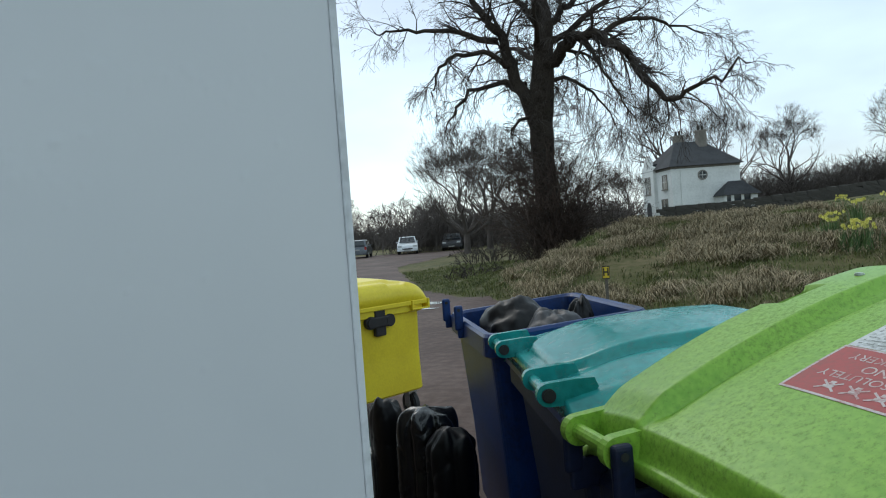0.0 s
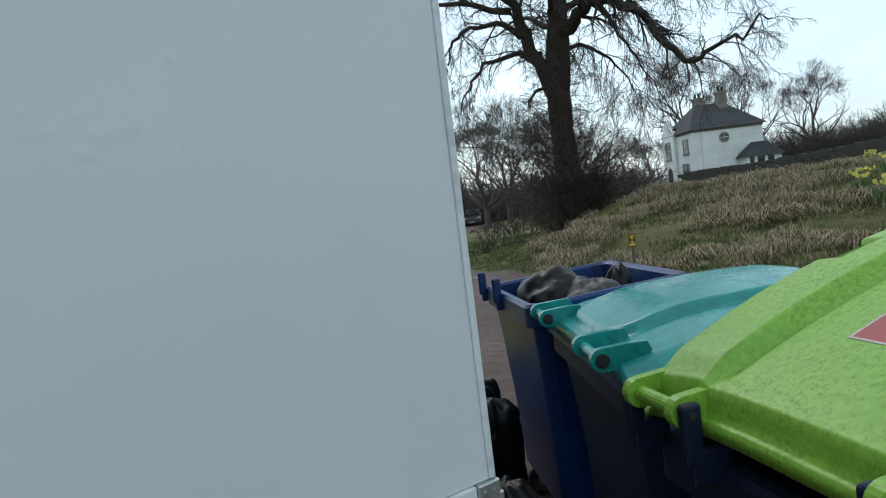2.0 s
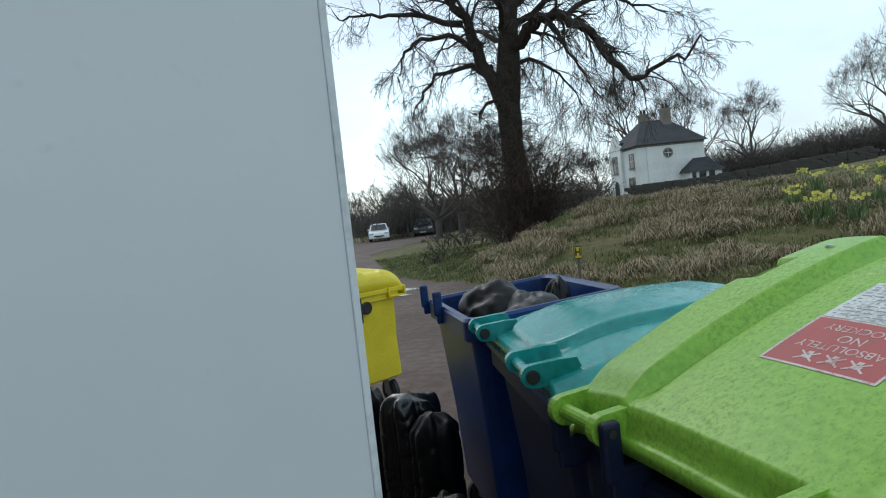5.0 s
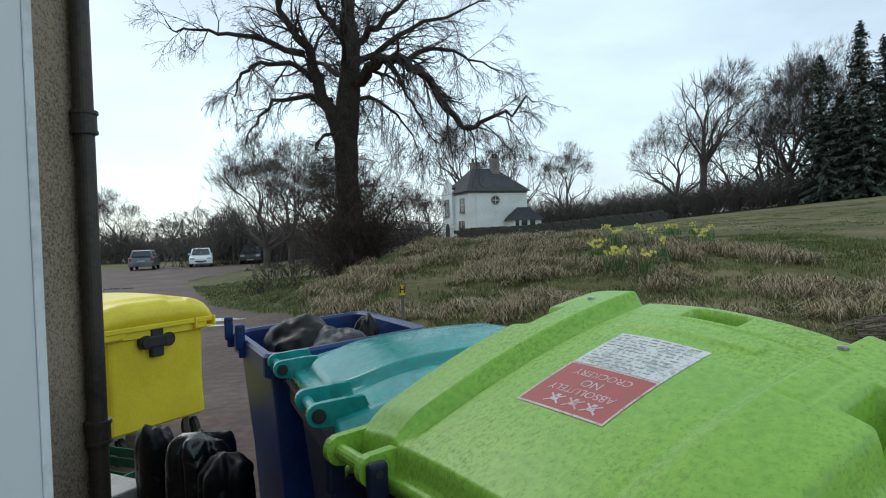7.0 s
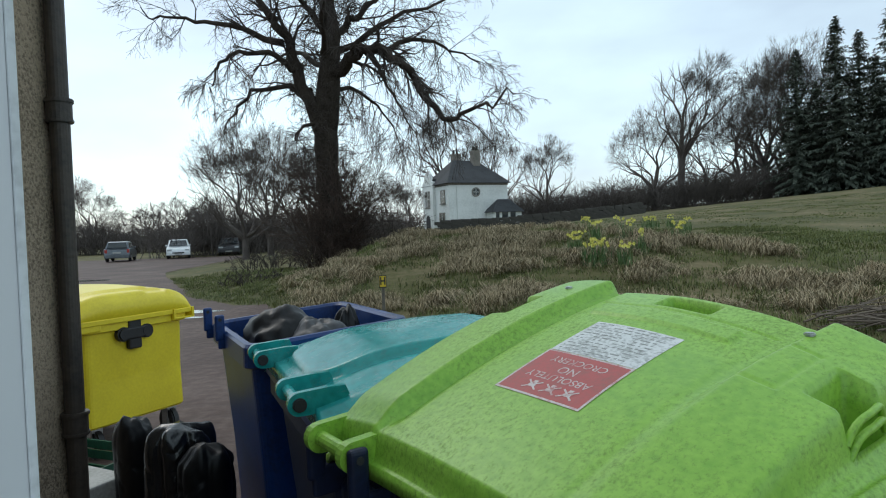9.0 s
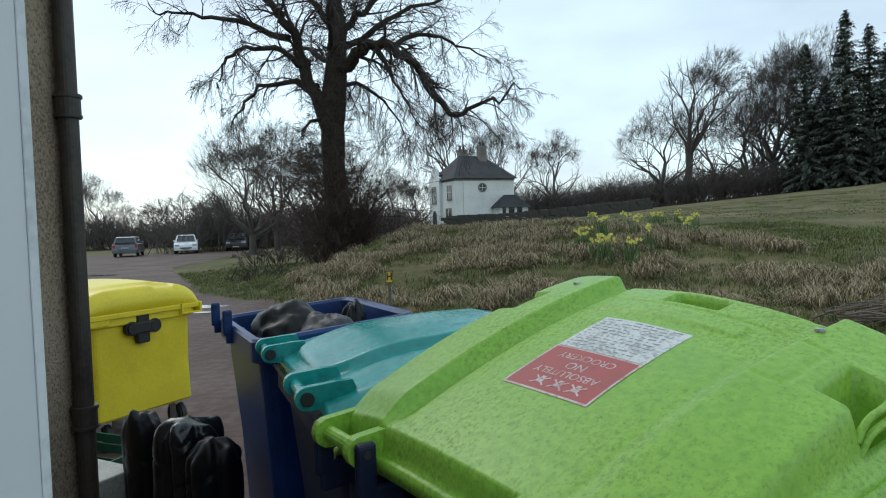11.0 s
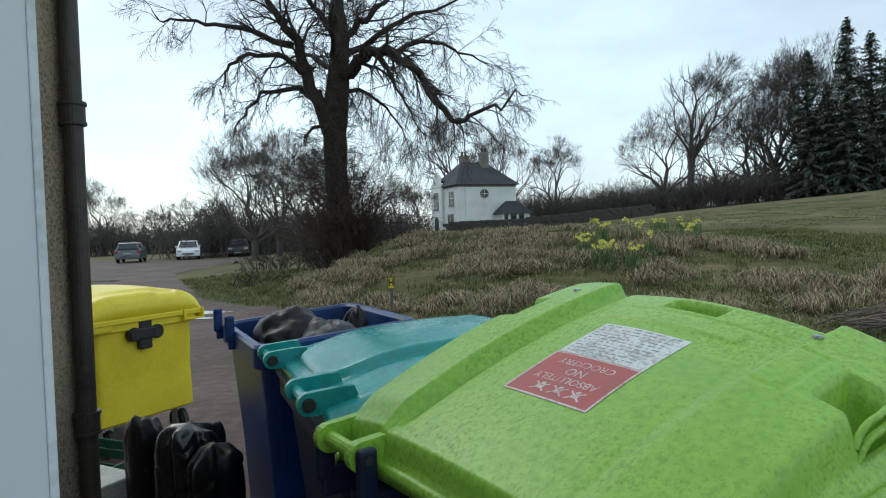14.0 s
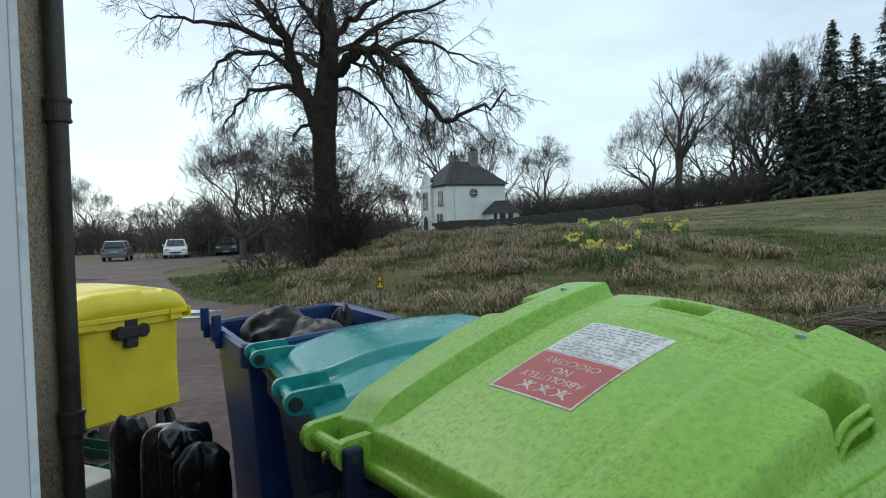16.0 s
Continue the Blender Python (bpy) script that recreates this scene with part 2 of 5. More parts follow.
def tubes(*args, n=12, bevel=0.0):
    bm = bmesh.new()
    for a in args:
        tube(bm, *a, n=n, bevel=bevel)
    return bm


def prism(bm, pts, y0, y1):
    """A closed outline in x and z, drawn out from y0 to y1."""
    a = [bm.verts.new((x, y0, z)) for x, z in pts]
    b = [bm.verts.new((x, y1, z)) for x, z in pts]
    k = len(pts)
    bm.faces.new(a)
    bm.faces.new(b[::-1])
    for i in range(k):
        j = (i + 1) % k
        bm.faces.new((a[j], a[i], b[i], b[j]))
    bmesh.ops.recalc_face_normals(bm, faces=bm.faces[:])
    return bm


class Mesher:
    """Gathers many thin tubes and blades into one mesh."""

    def __init__(self):
        self.v, self.f = [], []

    def limb(self, pts, radii, sides):
        base, k = len(self.v), len(pts)
        up = Vector((0.31, 0.17, 0.93))
        for i in range(k):
            d = pts[min(i + 1, k - 1)] - pts[max(i - 1, 0)]
            d = d.normalized() if d.length > 1e-9 else Vector((0, 0, 1))
            a = d.cross(up)
            a = a.normalized() if a.length > 1e-3 else Vector((1, 0, 0))
            b = d.cross(a)
            r = radii[i]
            for j in range(sides):
                w = 2 * math.pi * j / sides
                self.v.append(pts[i] + a * (r * math.cos(w)) + b * (r * math.sin(w)))
        for i in range(k - 1):
            for j in range(sides):
                j2 = (j + 1) % sides
                self.f.append((base + i * sides + j, base + i * sides + j2, base + (i + 1) * sides + j2, base + (i + 1) * sides + j))

    def blade(self, p, tip, w, bend):
        """A leaf or blade of two faces: root, bent middle, point."""
        b = len(self.v)
        side = Vector((-(tip.y - p.y), tip.x - p.x, 0))
        side = side.normalized() * w if side.length > 1e-6 else Vector((w, 0, 0))
        mid = (p + tip) / 2 + bend
        self.v += [p - side, p + side, mid + side * 0.7, mid - side * 0.7, tip]
        self.f += [(b, b + 1, b + 2, b + 3), (b + 3, b + 2, b + 4)]

    def mesh(self, name):
        me = bpy.data.meshes.new(name)
        me.from_pydata([tuple(v) for v in self.v], [], self.f)
        return me


# ---- the ground ----


def step(t):
    t = min(1.0, max(0.0, t))
    return t * t * (3 - 2 * t)


EDGE = [(-30, 28), (-1, 10), (4.2, 4.0), (7.2, 1.0), (9.6, -1.5), (12.8, -4.2), (15.6, -6.9), (28, -13.5), (39, -15), (50, -17), (500, -150)]


def road_edge(y):
    for (y0, x0), (y1, x1) in zip(EDGE, EDGE[1:]):
        if y <= y1:
            return x0 + (x1 - x0) * max(0, y - y0) / (y1 - y0)
    return EDGE[-1][1]


def height(x, y):
    off = (x - road_edge(y)) * 0.7
    q = min(0.26 * (x + 4.9), 0.044 * x + 0.103 * y - 0.97)
    h = 0.22 * step(off / 3) + 1.15 * step(q) * (1 - 0.38 * step((x - 3.0) / 5.5) * (1 - step((y - 17) / 13)))
    h += 0.074 * max(0, x - 4) * step((y - 14) / 45) if x < 60 else 4.14 * step((y - 14) / 45)
    far = max(0, math.hypot(x, y) - 130)
    h += 0.008 * far
    if off > 0.2 and y < 90:
        h += 0.10 * noise.noise((x * 0.5, y * 0.5, 3)) * min(1, off) + 0.05 * noise.noise((x * 1.7, y * 1.7, 5)) * min(1, off)
    return h


def spread(lo, hi, near, grow):
    """Steps that are small near 0 and grow outwards."""
    out, s, x = [0.0], near, 0.0
    while x < hi:
        s *= grow
        x += s
        out.append(x)
    s, x = near, 0.0
    while x > lo:
        s *= grow
        x -= s
        out.insert(0, x)
    return out


def sheet(name, xs, ys, z, material, label, category):
    nx = len(xs(0)) if callable(xs) else len(xs)
    v = []
    for y in ys:
        for x in (xs(y) if callable(xs) else xs):
            v.append((x, y, z(x, y)))
    f = [(j * nx + i, j * nx + i + 1, (j + 1) * nx + i + 1, (j + 1) * nx + i) for j in range(len(ys) - 1) for i in range(nx - 1)]
    me = bpy.data.meshes.new(name)
    me.from_pydata(v, [], f)
    return tagged(mesh_part(name, me, material, smooth=True), label, category, kind="structure")


gx = [x for x in spread(-900, 900, 0.28, 1.035)]
gy = [y + 8 for y in spread(-120, 1500, 0.28, 1.035)]
sheet("ground", gx, gy, height, M["grass"], "rough tussocky grass bank and field, dry and green mixed", "ground")


def road_xs(y):
    e = road_edge(y) + 0.35 * noise.noise((y * 0.7, 1, 1)) + 0.12 * noise.noise((y * 3.1, 7, 1)) + (0.0 if y < 12 else 0.2)
    return [-75 + (e + 75) * (1 - (1 - k / 40) ** 2.2) for k in range(41)]


road_ys = [-18 + 0.4 * k for k in range(90)] + [18 + 0.8 * k for k in range(41)]
sheet("road", road_xs, road_ys, lambda x, y: max(0.018, height(x, y) + 0.018) - 0.012 * max(0, noise.noise((x * 0.6, y * 0.6, 9))), M["road"], "wet reddish-brown gravel drive and car park", "road")

for px, py, sx, sy in ((-5.6, 12.6, 0.75, 0.30), (-5.2, 11.7, 0.5, 0.14), (-6.7, 13.6, 0.9, 0.16), (-14.5, 24.0, 1.1, 0.5), (-3.6, 10.6, 0.35, 0.10)):
    bm = bmesh.new()
    ring = [bm.verts.new((sx * (1 + 0.3 * noise.noise((math.cos(a) * 1.3 + px, math.sin(a) * 1.3, 2))) * math.cos(a), sy * (1 + 0.3 * noise.noise((math.cos(a) * 1.3, py, math.sin(a)))) * math.sin(a), 0)) for a in [2 * math.pi * k / 28 for k in range(28)]]
    bm.faces.new(ring)
    p = part("puddle", bm, M["water"])
    p.location = (px, py, 0.026)
    tagged(p, "shallow rain puddle lying on the gravel drive", "puddle", "puddles", "structure")

# ---- the building beside the camera ----
tagged(part("wall_west", boxes((-1.80, -1.50, 1.30, 2.52, 0, 5.2), bevel=0.012), M["pebbledash"]), "tan roughcast wall with a weathered corner", "wall", kind="structure")
tagged(part("wall_north", boxes((-9.0, -1.803, 2.22, 2.52, 0, 5.2)), M["pebbledash"]), "tan roughcast wall of the low building", "wall", kind="structure")
tagged(part("wall_south", boxes((-9.0, -1.803, 1.30, 1.60, 0, 5.2)), M["pebbledash"]), "tan roughcast rear wall of the low building", "wall", kind="structure")

pipe = thing("drainpipe", pose(-1.452, 2.435, 0), "brown cast-iron drainpipe with ribbed collars on the wall corner", "drainpipe")
part("pipe", tubes(((0, 0, 0.12), (0, 0, 5.1), 0.037), n=20), M["iron"], pipe, smooth=False)
for zc in (0.78, 2.03, 3.6):
    part("collar", tubes(((0, 0, zc - 0.045), (0, 0, zc + 0.04), 0.047), ((0, 0, zc + 0.028), (0, 0, zc + 0.045), 0.053), ((0, 0, zc - 0.05), (0, 0, zc - 0.034), 0.051), n=20, bevel=0.003), M["iron"], pipe)
    part("bracket", boxes((-0.05, 0.0, -0.012, 0.045, zc - 0.03, zc + 0.02), bevel=0.004), M["iron"], pipe)
part("shoe", tubes(((0, 0, 0.14), (0.05, 0.05, 0.03), 0.038), n=16), M["iron"], pipe)
part("conduit", tubes(((-0.033, 0.035, 0.1), (-0.033, 0.035, 5.0), 0.009), n=8), M["pebbledash"], pipe, "thin pale conduit behind the pipe")

# the white box van parked beside the bins
PX, PY, PZ = -0.190, 0.400, 1.276
VL, VD, VH = 2.4, 1.5, 2.1
van = thing("box_van", pose(PX, PY, 0, 0, 0, 57.3), "white gloss-painted box van body with metal corner fittings", "van")


def blistered():
    """The painted side near the corner, with lifted flakes and a patch of blisters."""
    nx, nz, wd, ht = 200, 300, 0.40, 0.60
    xs, zs = np.meshgrid(-0.0068 - (wd - 0.0068) * np.arange(nx + 1) / nx, ht * np.arange(nz + 1) / nz)
    y = 0.0006 * np.sin(9 * xs + 2) * np.sin(7 * zs)
    spots = [(random.uniform(-0.36, -0.02), random.uniform(0.01, 0.5), random.uniform(0.0010, 0.0022), random.uniform(0.0003, 0.0008)) for _ in range(34)]
    spots += [(-0.245 + random.gauss(0, 0.035), 0.29 + random.gauss(0, 0.014), random.uniform(0.0012, 0.003), random.uniform(0.0002, 0.0005)) for _ in range(60)]
    spots += [(-0.11 + random.gauss(0, 0.03), 0.345 + random.gauss(0, 0.008), random.uniform(0.0012, 0.003), random.uniform(0.0001, 0.0004)) for _ in range(30)]
    for sx, sz, sr, sh in spots:
        y -= sh * np.exp(-((xs - sx) ** 2 + ((zs - sz) * random.uniform(0.6, 1.2)) ** 2) / (sr * sr))
    v = np.stack([xs, y, zs + PZ], -1).reshape(-1, 3)
    k = np.arange(nz)[:, None] * (nx + 1) + np.arange(nx)[None, :]
    f = np.stack([k + 1, k, k + nx + 1, k + nx + 2], -1).reshape(-1, 4)
    me = bpy.data.meshes.new("side_panel")
    me.from_pydata(v.tolist(), [], f.tolist())
    return me


part("body", boxes((-VL, -0.004, 0.004, VD, PZ, PZ + VH), bevel=0.003), M["panel"], van)
mesh_part("side_panel", blistered(), M["panel"], van, "white painted panel with blistered paint", smooth=True)
part("upper_panel", boxes((-VL, -0.0069, 0.0, 0.0038, PZ + 0.6005, PZ + VH), (-VL, -0.4005, 0.0, 0.0038, PZ, PZ + 0.6)), M["panel"], van)
part("edge_trim", boxes((-0.0065, 0.0, -0.0016, 0.006, PZ, PZ + VH), bevel=0.0012), M["panel_edge"], van, "white metal corner strip")
part("bottom_rail", boxes((-VL, -0.0215, -0.0035, 0.010, PZ - 0.024, PZ - 0.0006), bevel=0.0015), M["panel_edge"], van, "painted bottom rail")
cb = part("corner_bracket", boxes((-0.021, 0.0012, -0.0050, 0.004, PZ - 0.024, PZ - 0.0004), (-0.001, 0.0035, -0.0060, 0.004, PZ - 0.026, PZ - 0.011), bevel=0.0014), M["steel"], van, "worn galvanised corner casting with screws")
for sx in (-0.015, -0.005):
    part("screw", tubes(((sx, -0.0064, PZ - 0.008), (sx, -0.0045, PZ - 0.008), 0.0026), n=14, bevel=0.0008), M["steel"], cb)
# unseen panels, added to stop skylight passing under the body onto the bins
part("light_block", boxes((-VL + 0.06, -0.03, 0.05, 0.075, 0.22, PZ - 0.034), (-0.075, -0.05, 0.08, VD - 0.05, 0.22, PZ - 0.034), bevel=0.006), M["black"], van, "unseen dark panels added below the box body to block light")
part("chassis", boxes((-VL + 0.1, -0.35, 0.30, 0.42, 0.85, PZ - 0.032), (-VL + 0.1, -0.35, 1.05, 1.17, 0.85, PZ - 0.032), (-1.3, -1.15, 0.25, 1.25, 0.40, 0.85), bevel=0.01), M["black"], van, "dark steel underframe")
for yy in (0.22, 1.22):
    wh = part("wheel", tubes(((-1.22, yy - 0.11, 0.42), (-1.22, yy + 0.11, 0.42), 0.40), n=28, bevel=0.03), M["black"], van)
    part("rim", tubes(((-1.22, yy - 0.115, 0.42), (-1.22, yy + 0.115, 0.42), 0.22), n=20), M["steel"], wh)

# ---- bins ----


def rounded(w0, w1, d0, d1, r, k=5):
    pts = []
    for cx, cy, a0 in ((w1 - r, d1 - r, 0), (w0 + r, d1 - r, 90), (w0 + r, d0 + r, 180), (w1 - r, d0 + r, 270)):
        for i in range(k + 1):
            a = radians(a0 + 90 * i / k)
            pts.append((cx + r * math.cos(a), cy + r * math.sin(a)))
    return pts


def loft(bm, rings, close=True):
    made = [[bm.verts.new((x, y, z)) for x, y in pts] for pts, z in rings]
    k = len(made[0])
    for a, b in zip(made, made[1:]):
        for i in range(k):
            j = (i + 1) % k
            bm.faces.new((a[i], a[j], b[j], b[i]))
    if close:
        bm.faces.new(made[0][::-1])
        bm.faces.new(made[-1])
    bmesh.ops.recalc_face_normals(bm, faces=bm.faces[:])
    return bm


def bin_body(W, D, rim, slope=0.0, t=0.10, foot=0.17):
    """A tapered tub, open at the top, with a thick rolled rim that may rise to its front."""
    def ring(i, z):
        return rounded(i, W - i, i, D - i, max(0.02, 0.06 - 0.2 * min(i, 0.15))), z
    rings = [ring(t, foot), ring(t - 0.012, foot + 0.015), ring(0.032 + 0.55 * (t - 0.032), 0.55), ring(0.032, rim - 0.10), ring(0.008, rim - 0.095), ring(0.0, rim - 0.088), ring(0.0, rim - 0.012), ring(0.008, rim), ring(0.03, rim), ring(0.042, rim - 0.012), ring(0.046, rim - 0.10), ring(0.045 + 0.55 * (t - 0.032), 0.55), ring(t + 0.01, foot + 0.03)]
    bm = loft(bmesh.new(), rings)
    for v in bm.verts:
        v.co.z += slope * v.co.y * step((v.co.z - 0.56) / (rim - 0.66))
    return bm


def caster(parent, x, y, a, s=1.0):
    fork = part("caster", boxes((-0.028, 0.028, -0.02, 0.05, 0.135, 0.172), (-0.028, -0.022, -0.015, 0.035, 0.06, 0.14), (0.022, 0.028, -0.015, 0.035, 0.06, 0.14), bevel=0.002), M["steel"], parent)
    fork.matrix_basis = pose(x, y, 0.012, 0, 0, a) @ Matrix.Diagonal((s, s, s, 1))
    wheel = part("wheel", tubes(((-0.019, 0.01, 0.075), (0.019, 0.01, 0.075), 0.075), n=24, bevel=0.008), M["black"], fork)
    tube_b = tubes(((-0.0215, 0.01, 0.075), (0.0215, 0.01, 0.075), 0.03), n=14)
    part("hub", tube_b, M["board"], fork)


def lid_grid(W, D, top, spots, n=72, k=64, skirt=0.05, base=9.0, start=-0.005):
    """A moulded lid: a height field with a rolled skirt."""
    bm = bmesh.new()
    xs = [-0.012 + (W + 0.024) * i / n for i in range(n + 1)]
    ys = [start + (D + 0.015 - start) * j / k for j in range(k + 1)]
    g = []
    for y in ys:
        g.append([bm.verts.new((x, y, top(x, y))) for x in xs])
    for j in range(k):
        for i in range(n):
            bm.faces.new((g[j][i], g[j][i + 1], g[j + 1][i + 1], g[j + 1][i]))
    loop = g[0][:-1] + [r[-1] for r in g[:-1]] + g[-1][:0:-1] + [r[0] for r in g[:0:-1]]
    low = [bm.verts.new((v.co.x + (0.006 if v.co.x > W / 2 else -0.006), v.co.y + (0.006 if v.co.y > D / 2 else -0.004), min(base, v.co.z - skirt * spots))) for v in loop]
    for i in range(len(loop)):
        j = (i + 1) % len(loop)
        bm.faces.new((loop[j], loop[i], low[i], low[j]))
    bm.faces.new(low)
    bmesh.ops.recalc_face_normals(bm, faces=bm.faces[:])
    return bm


def band(x, a, b, e):
    """1 between a and b, with edges e wide."""
    return step((x - a) / e + 0.5) * (1 - step((x - b) / e + 0.5))


def hinge(lid, body, x0, x1, z, lidmat, postmat, y=-0.045, cap=True, posts=True):
    """A grip bar between two lugs of the lid, with the posts of the tub outside them."""
    h = part("hinge_grip", tubes(((x0, y, z), (x1, y, z), 0.0155), n=14), lidmat, lid, smooth=False)
    for xx, s in ((x0, -1), (x1, 1)):
        bm = bmesh.new()
        prof = [(0.03 * math.cos(a) , 0.03 * math.sin(a)) for a in [radians(90 + 18 * q) for q in range(11)]]
        pts = [(y + c, z + s2) for c, s2 in prof] + [(0.04, z - 0.028), (0.085, z + 0.012), (0.075, z + 0.036), (0.03, z + 0.036)]
        va = [bm.verts.new((xx - 0.011, p, q)) for p, q in pts]
        vb = [bm.verts.new((xx + 0.011, p, q)) for p, q in pts]
        bm.faces.new(va)
        bm.faces.new(vb[::-1])
        for i in range(len(pts)):
            j = (i + 1) % len(pts)
            bm.faces.new((va[j], va[i], vb[i], vb[j]))
        bmesh.ops.recalc_face_normals(bm, faces=bm.faces[:])
        part("lug", bm, lidmat, h)
    if cap:
        part("pin_cap", tubes(((x1 + 0.010, y, z), (x1 + 0.022, y, z), 0.018), n=16, bevel=0.003), M["black"], h, "black round pin cap")
    for xx in (x0 - 0.022, x1 + 0.022) if posts else ():
        post(body, xx, z, postmat, y)


def post(body, xx, z, material, y=-0.045):
    bm = bmesh.new()
    box(bm, xx - 0.010, xx + 0.010, y - 0.021, y + 0.021, z - 0.095, z + 0.021, bevel=0.0095, segs=3)
    box(bm, xx - 0.0085, xx + 0.0085, y - 0.01, y + 0.075, z - 0.13, z - 0.065, bevel=0.006)
    p = part("hinge_post", bm, material, body)
    part("pin_hole", tubes(((xx + 0.0095, y, z), (xx + 0.0115, y, z), 0.008), n=12), M["black"], p)


LW, LD = 0.90, 0.745


def lime_top(x, yb):
    """Height of the lime lid: rising to its front, with raised sides, a front grip and side grips."""
    W, y = LW, yb + 0.045
    z = 1.085 + 0.47 * y - 0.22 * y * y
    z += 0.048 * (1 - abs((x - W / 2) / (W / 2)) ** 3) - 0.016 - 0.026 * x / W
    z += 0.013 * step((0.22 - x) / 0.2) * step(y / 0.4) - 0.075 * (max(0, x - 0.38) / 0.5) ** 1.6 * step((y - 0.22) / 0.45)
    side = band(x, 0.040, 0.200 - 0.02 * y, 0.014) + band(x, W - 0.240 + 0.05 * y, W - 0.050, 0.030) * (0.15 + 0.85 * step((y - 0.20) / 0.4))
    z += 0.030 * side * (0.35 + 0.65 * step(yb / 0.07))
    z -= 0.010 * (band(x, 0.205, 0.222, 0.016) + 0.15 * band(x, W - 0.255, W - 0.24, 0.02)) * step((yb - 0.02) / 0.06)
    z += 0.006 * band(x, 0.27, W - 0.30, 0.007) * band(y, 0.572, 0.628, 0.006)
    z -= 0.004 * band(x, 0.24, W - 0.25, 0.006) * band(y, 0.650, 0.656, 0.006)
    z -= 0.060 * step((y - 0.735) / 0.06) ** 2
    z -= 0.085 * step((0.020 - x) / 0.045)
    z -= 0.055 * step((x - W + 0.070) / 0.024) - 0.008 * band(x, W - 0.022, W - 0.012, 0.006) - 0.006 * band(x, W - 0.042, W - 0.034, 0.005) + 0.010 * step((x - W + 0.006) / 0.008)
    z -= 0.046 * step((0.006 - yb) / 0.013)
    z -= 0.060 * band(x, W / 2 - 0.075, W / 2 + 0.045, 0.016) * band(y, 0.675, 0.725, 0.014)
    z -= 0.13 * (band(x, W - 0.112, W - 0.056, 0.008) + band(x, 0.045, 0.10, 0.009)) * band(y, 0.472, 0.585, 0.010)
    z -= 0.003 * (band(x, W - 0.225, W - 0.145, 0.005) * band(y, 0.44, 0.60, 0.005) - band(x, W - 0.217, W - 0.153, 0.005) * band(y, 0.448, 0.592, 0.005))
    return z


def teal_top(x, y):
    """Height of the teal lid: a raised middle panel with rounded ends between lower sides."""
    W, D = 0.92, 0.79
    z = 1.065 + 0.20 * y - 0.17 * y * y
    z += 0.040 * (1 - ((x - W / 2) / (W / 2)) ** 2) * step(y / 0.25)
    edge = min(x - 0.215, 0.690 - x, (y - 0.035) * 1.2)
    near = math.hypot(max(0, 0.10 - min(x - 0.215, 0.690 - x)), max(0, 0.10 - (y - 0.035)))
    z += 0.024 * step(min(edge / 0.022 + 0.5, (0.10 - near) / 0.022 + 0.5))
    z -= 0.008 * (band(x, 0.195, 0.212, 0.012) + band(x, 0.693, 0.710, 0.012)) * step((y - 0.10) / 0.06)
    z -= 0.045 * step((0.05 - x) / 0.1) + 0.045 * step((x - W + 0.05) / 0.1)
    z -= 0.05 * step((y - 0.72) / 0.07)
    z += 0.003 * noise.noise((x * 7, y * 7, 2))
    return z


def yellow_top(x, y):
    """Height of the yellow lid: a shallow dome on a flat lip, with a raised panel and a grip recess."""
    W, D = 1.20, 0.86
    z = 0.975 + 0.165 * max(0, 1 - (abs(y - 0.42) / 0.50) ** 5) ** 0.8
    z += 0.022 * (1 - ((x - W / 2) / (W / 2)) ** 2)
    z += 0.016 * band(x, 0.10, W - 0.14, 0.025) * band(y, 0.10, 0.60, 0.03)
    z -= 0.075 * step((0.06 - x) / 0.09) + 0.075 * step((x - W + 0.06) / 0.09)
    z -= 0.018 * band(x, W - 0.11, W - 0.03, 0.015) * band(y, 0.52, 0.70, 0.02)
    return z


def text_mesh(body, size, bold=0.0):
    cu = bpy.data.curves.new("words", "FONT")
    cu.body, cu.size, cu.align_x, cu.align_y, cu.offset, cu.extrude = body, size, "CENTER", "CENTER", bold, 0.0001
    tmp = bpy.data.objects.new("words", cu)
    me = bpy.data.meshes.new_from_object(tmp)
    bpy.data.objects.remove(tmp)
    return me


LIME_AT = pose(-0.170, 1.289, 0, 0, 0, -53.1)
lime = thing("wheeled_bin", LIME_AT, "dark blue wheeled bin with a scuffed lime-green lid", "bin", "row of bins")
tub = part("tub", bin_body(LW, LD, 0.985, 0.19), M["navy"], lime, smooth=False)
lid = part("lid", lid_grid(LW, LD, lime_top, 0.5, 190, 220, start=-0.017), M["lime"], lime, "scuffed lime-green moulded plastic lid", smooth=True)
grip = Mesher()
gp = [Vector((LW - 0.058 + 0.010 * math.sin(math.pi * i / 12), 0.422 + 0.122 * i / 12, lime_top(LW - 0.13, 0.422 + 0.122 * i / 12) - 0.042 - 0.030 * (abs(i - 6) / 6) ** 4)) for i in range(13)]
for dz in (0.0, -0.020):
    grip.limb([p + Vector((0.004 if dz else 0.0, 0, dz)) for p in gp], [0.0058] * 13, 10)
mesh_part("side_grip", grip.mesh("side_grip"), M["lime"], lid, "curved lime-green grip bar", smooth=True)
for a, b in ((0.050, 0.195), (0.600, 0.745)):
    hinge(lid, tub, a, b, 1.09, M["lime"], M["navy"], y=-0.045, cap=False)
for xx in (0.125, 0.705):
    zb = lime_top(xx, 0.612)
    part("bolt", tubes(((xx, 0.612, zb - 0.002), (xx, 0.612, zb + 0.005), 0.010), n=12, bevel=0.002), M["steel"], lid)
for xx in (0.14, 0.71):
    for yy in (0.14, 0.60):
        caster(lime, xx, yy, 20 + 70 * xx)


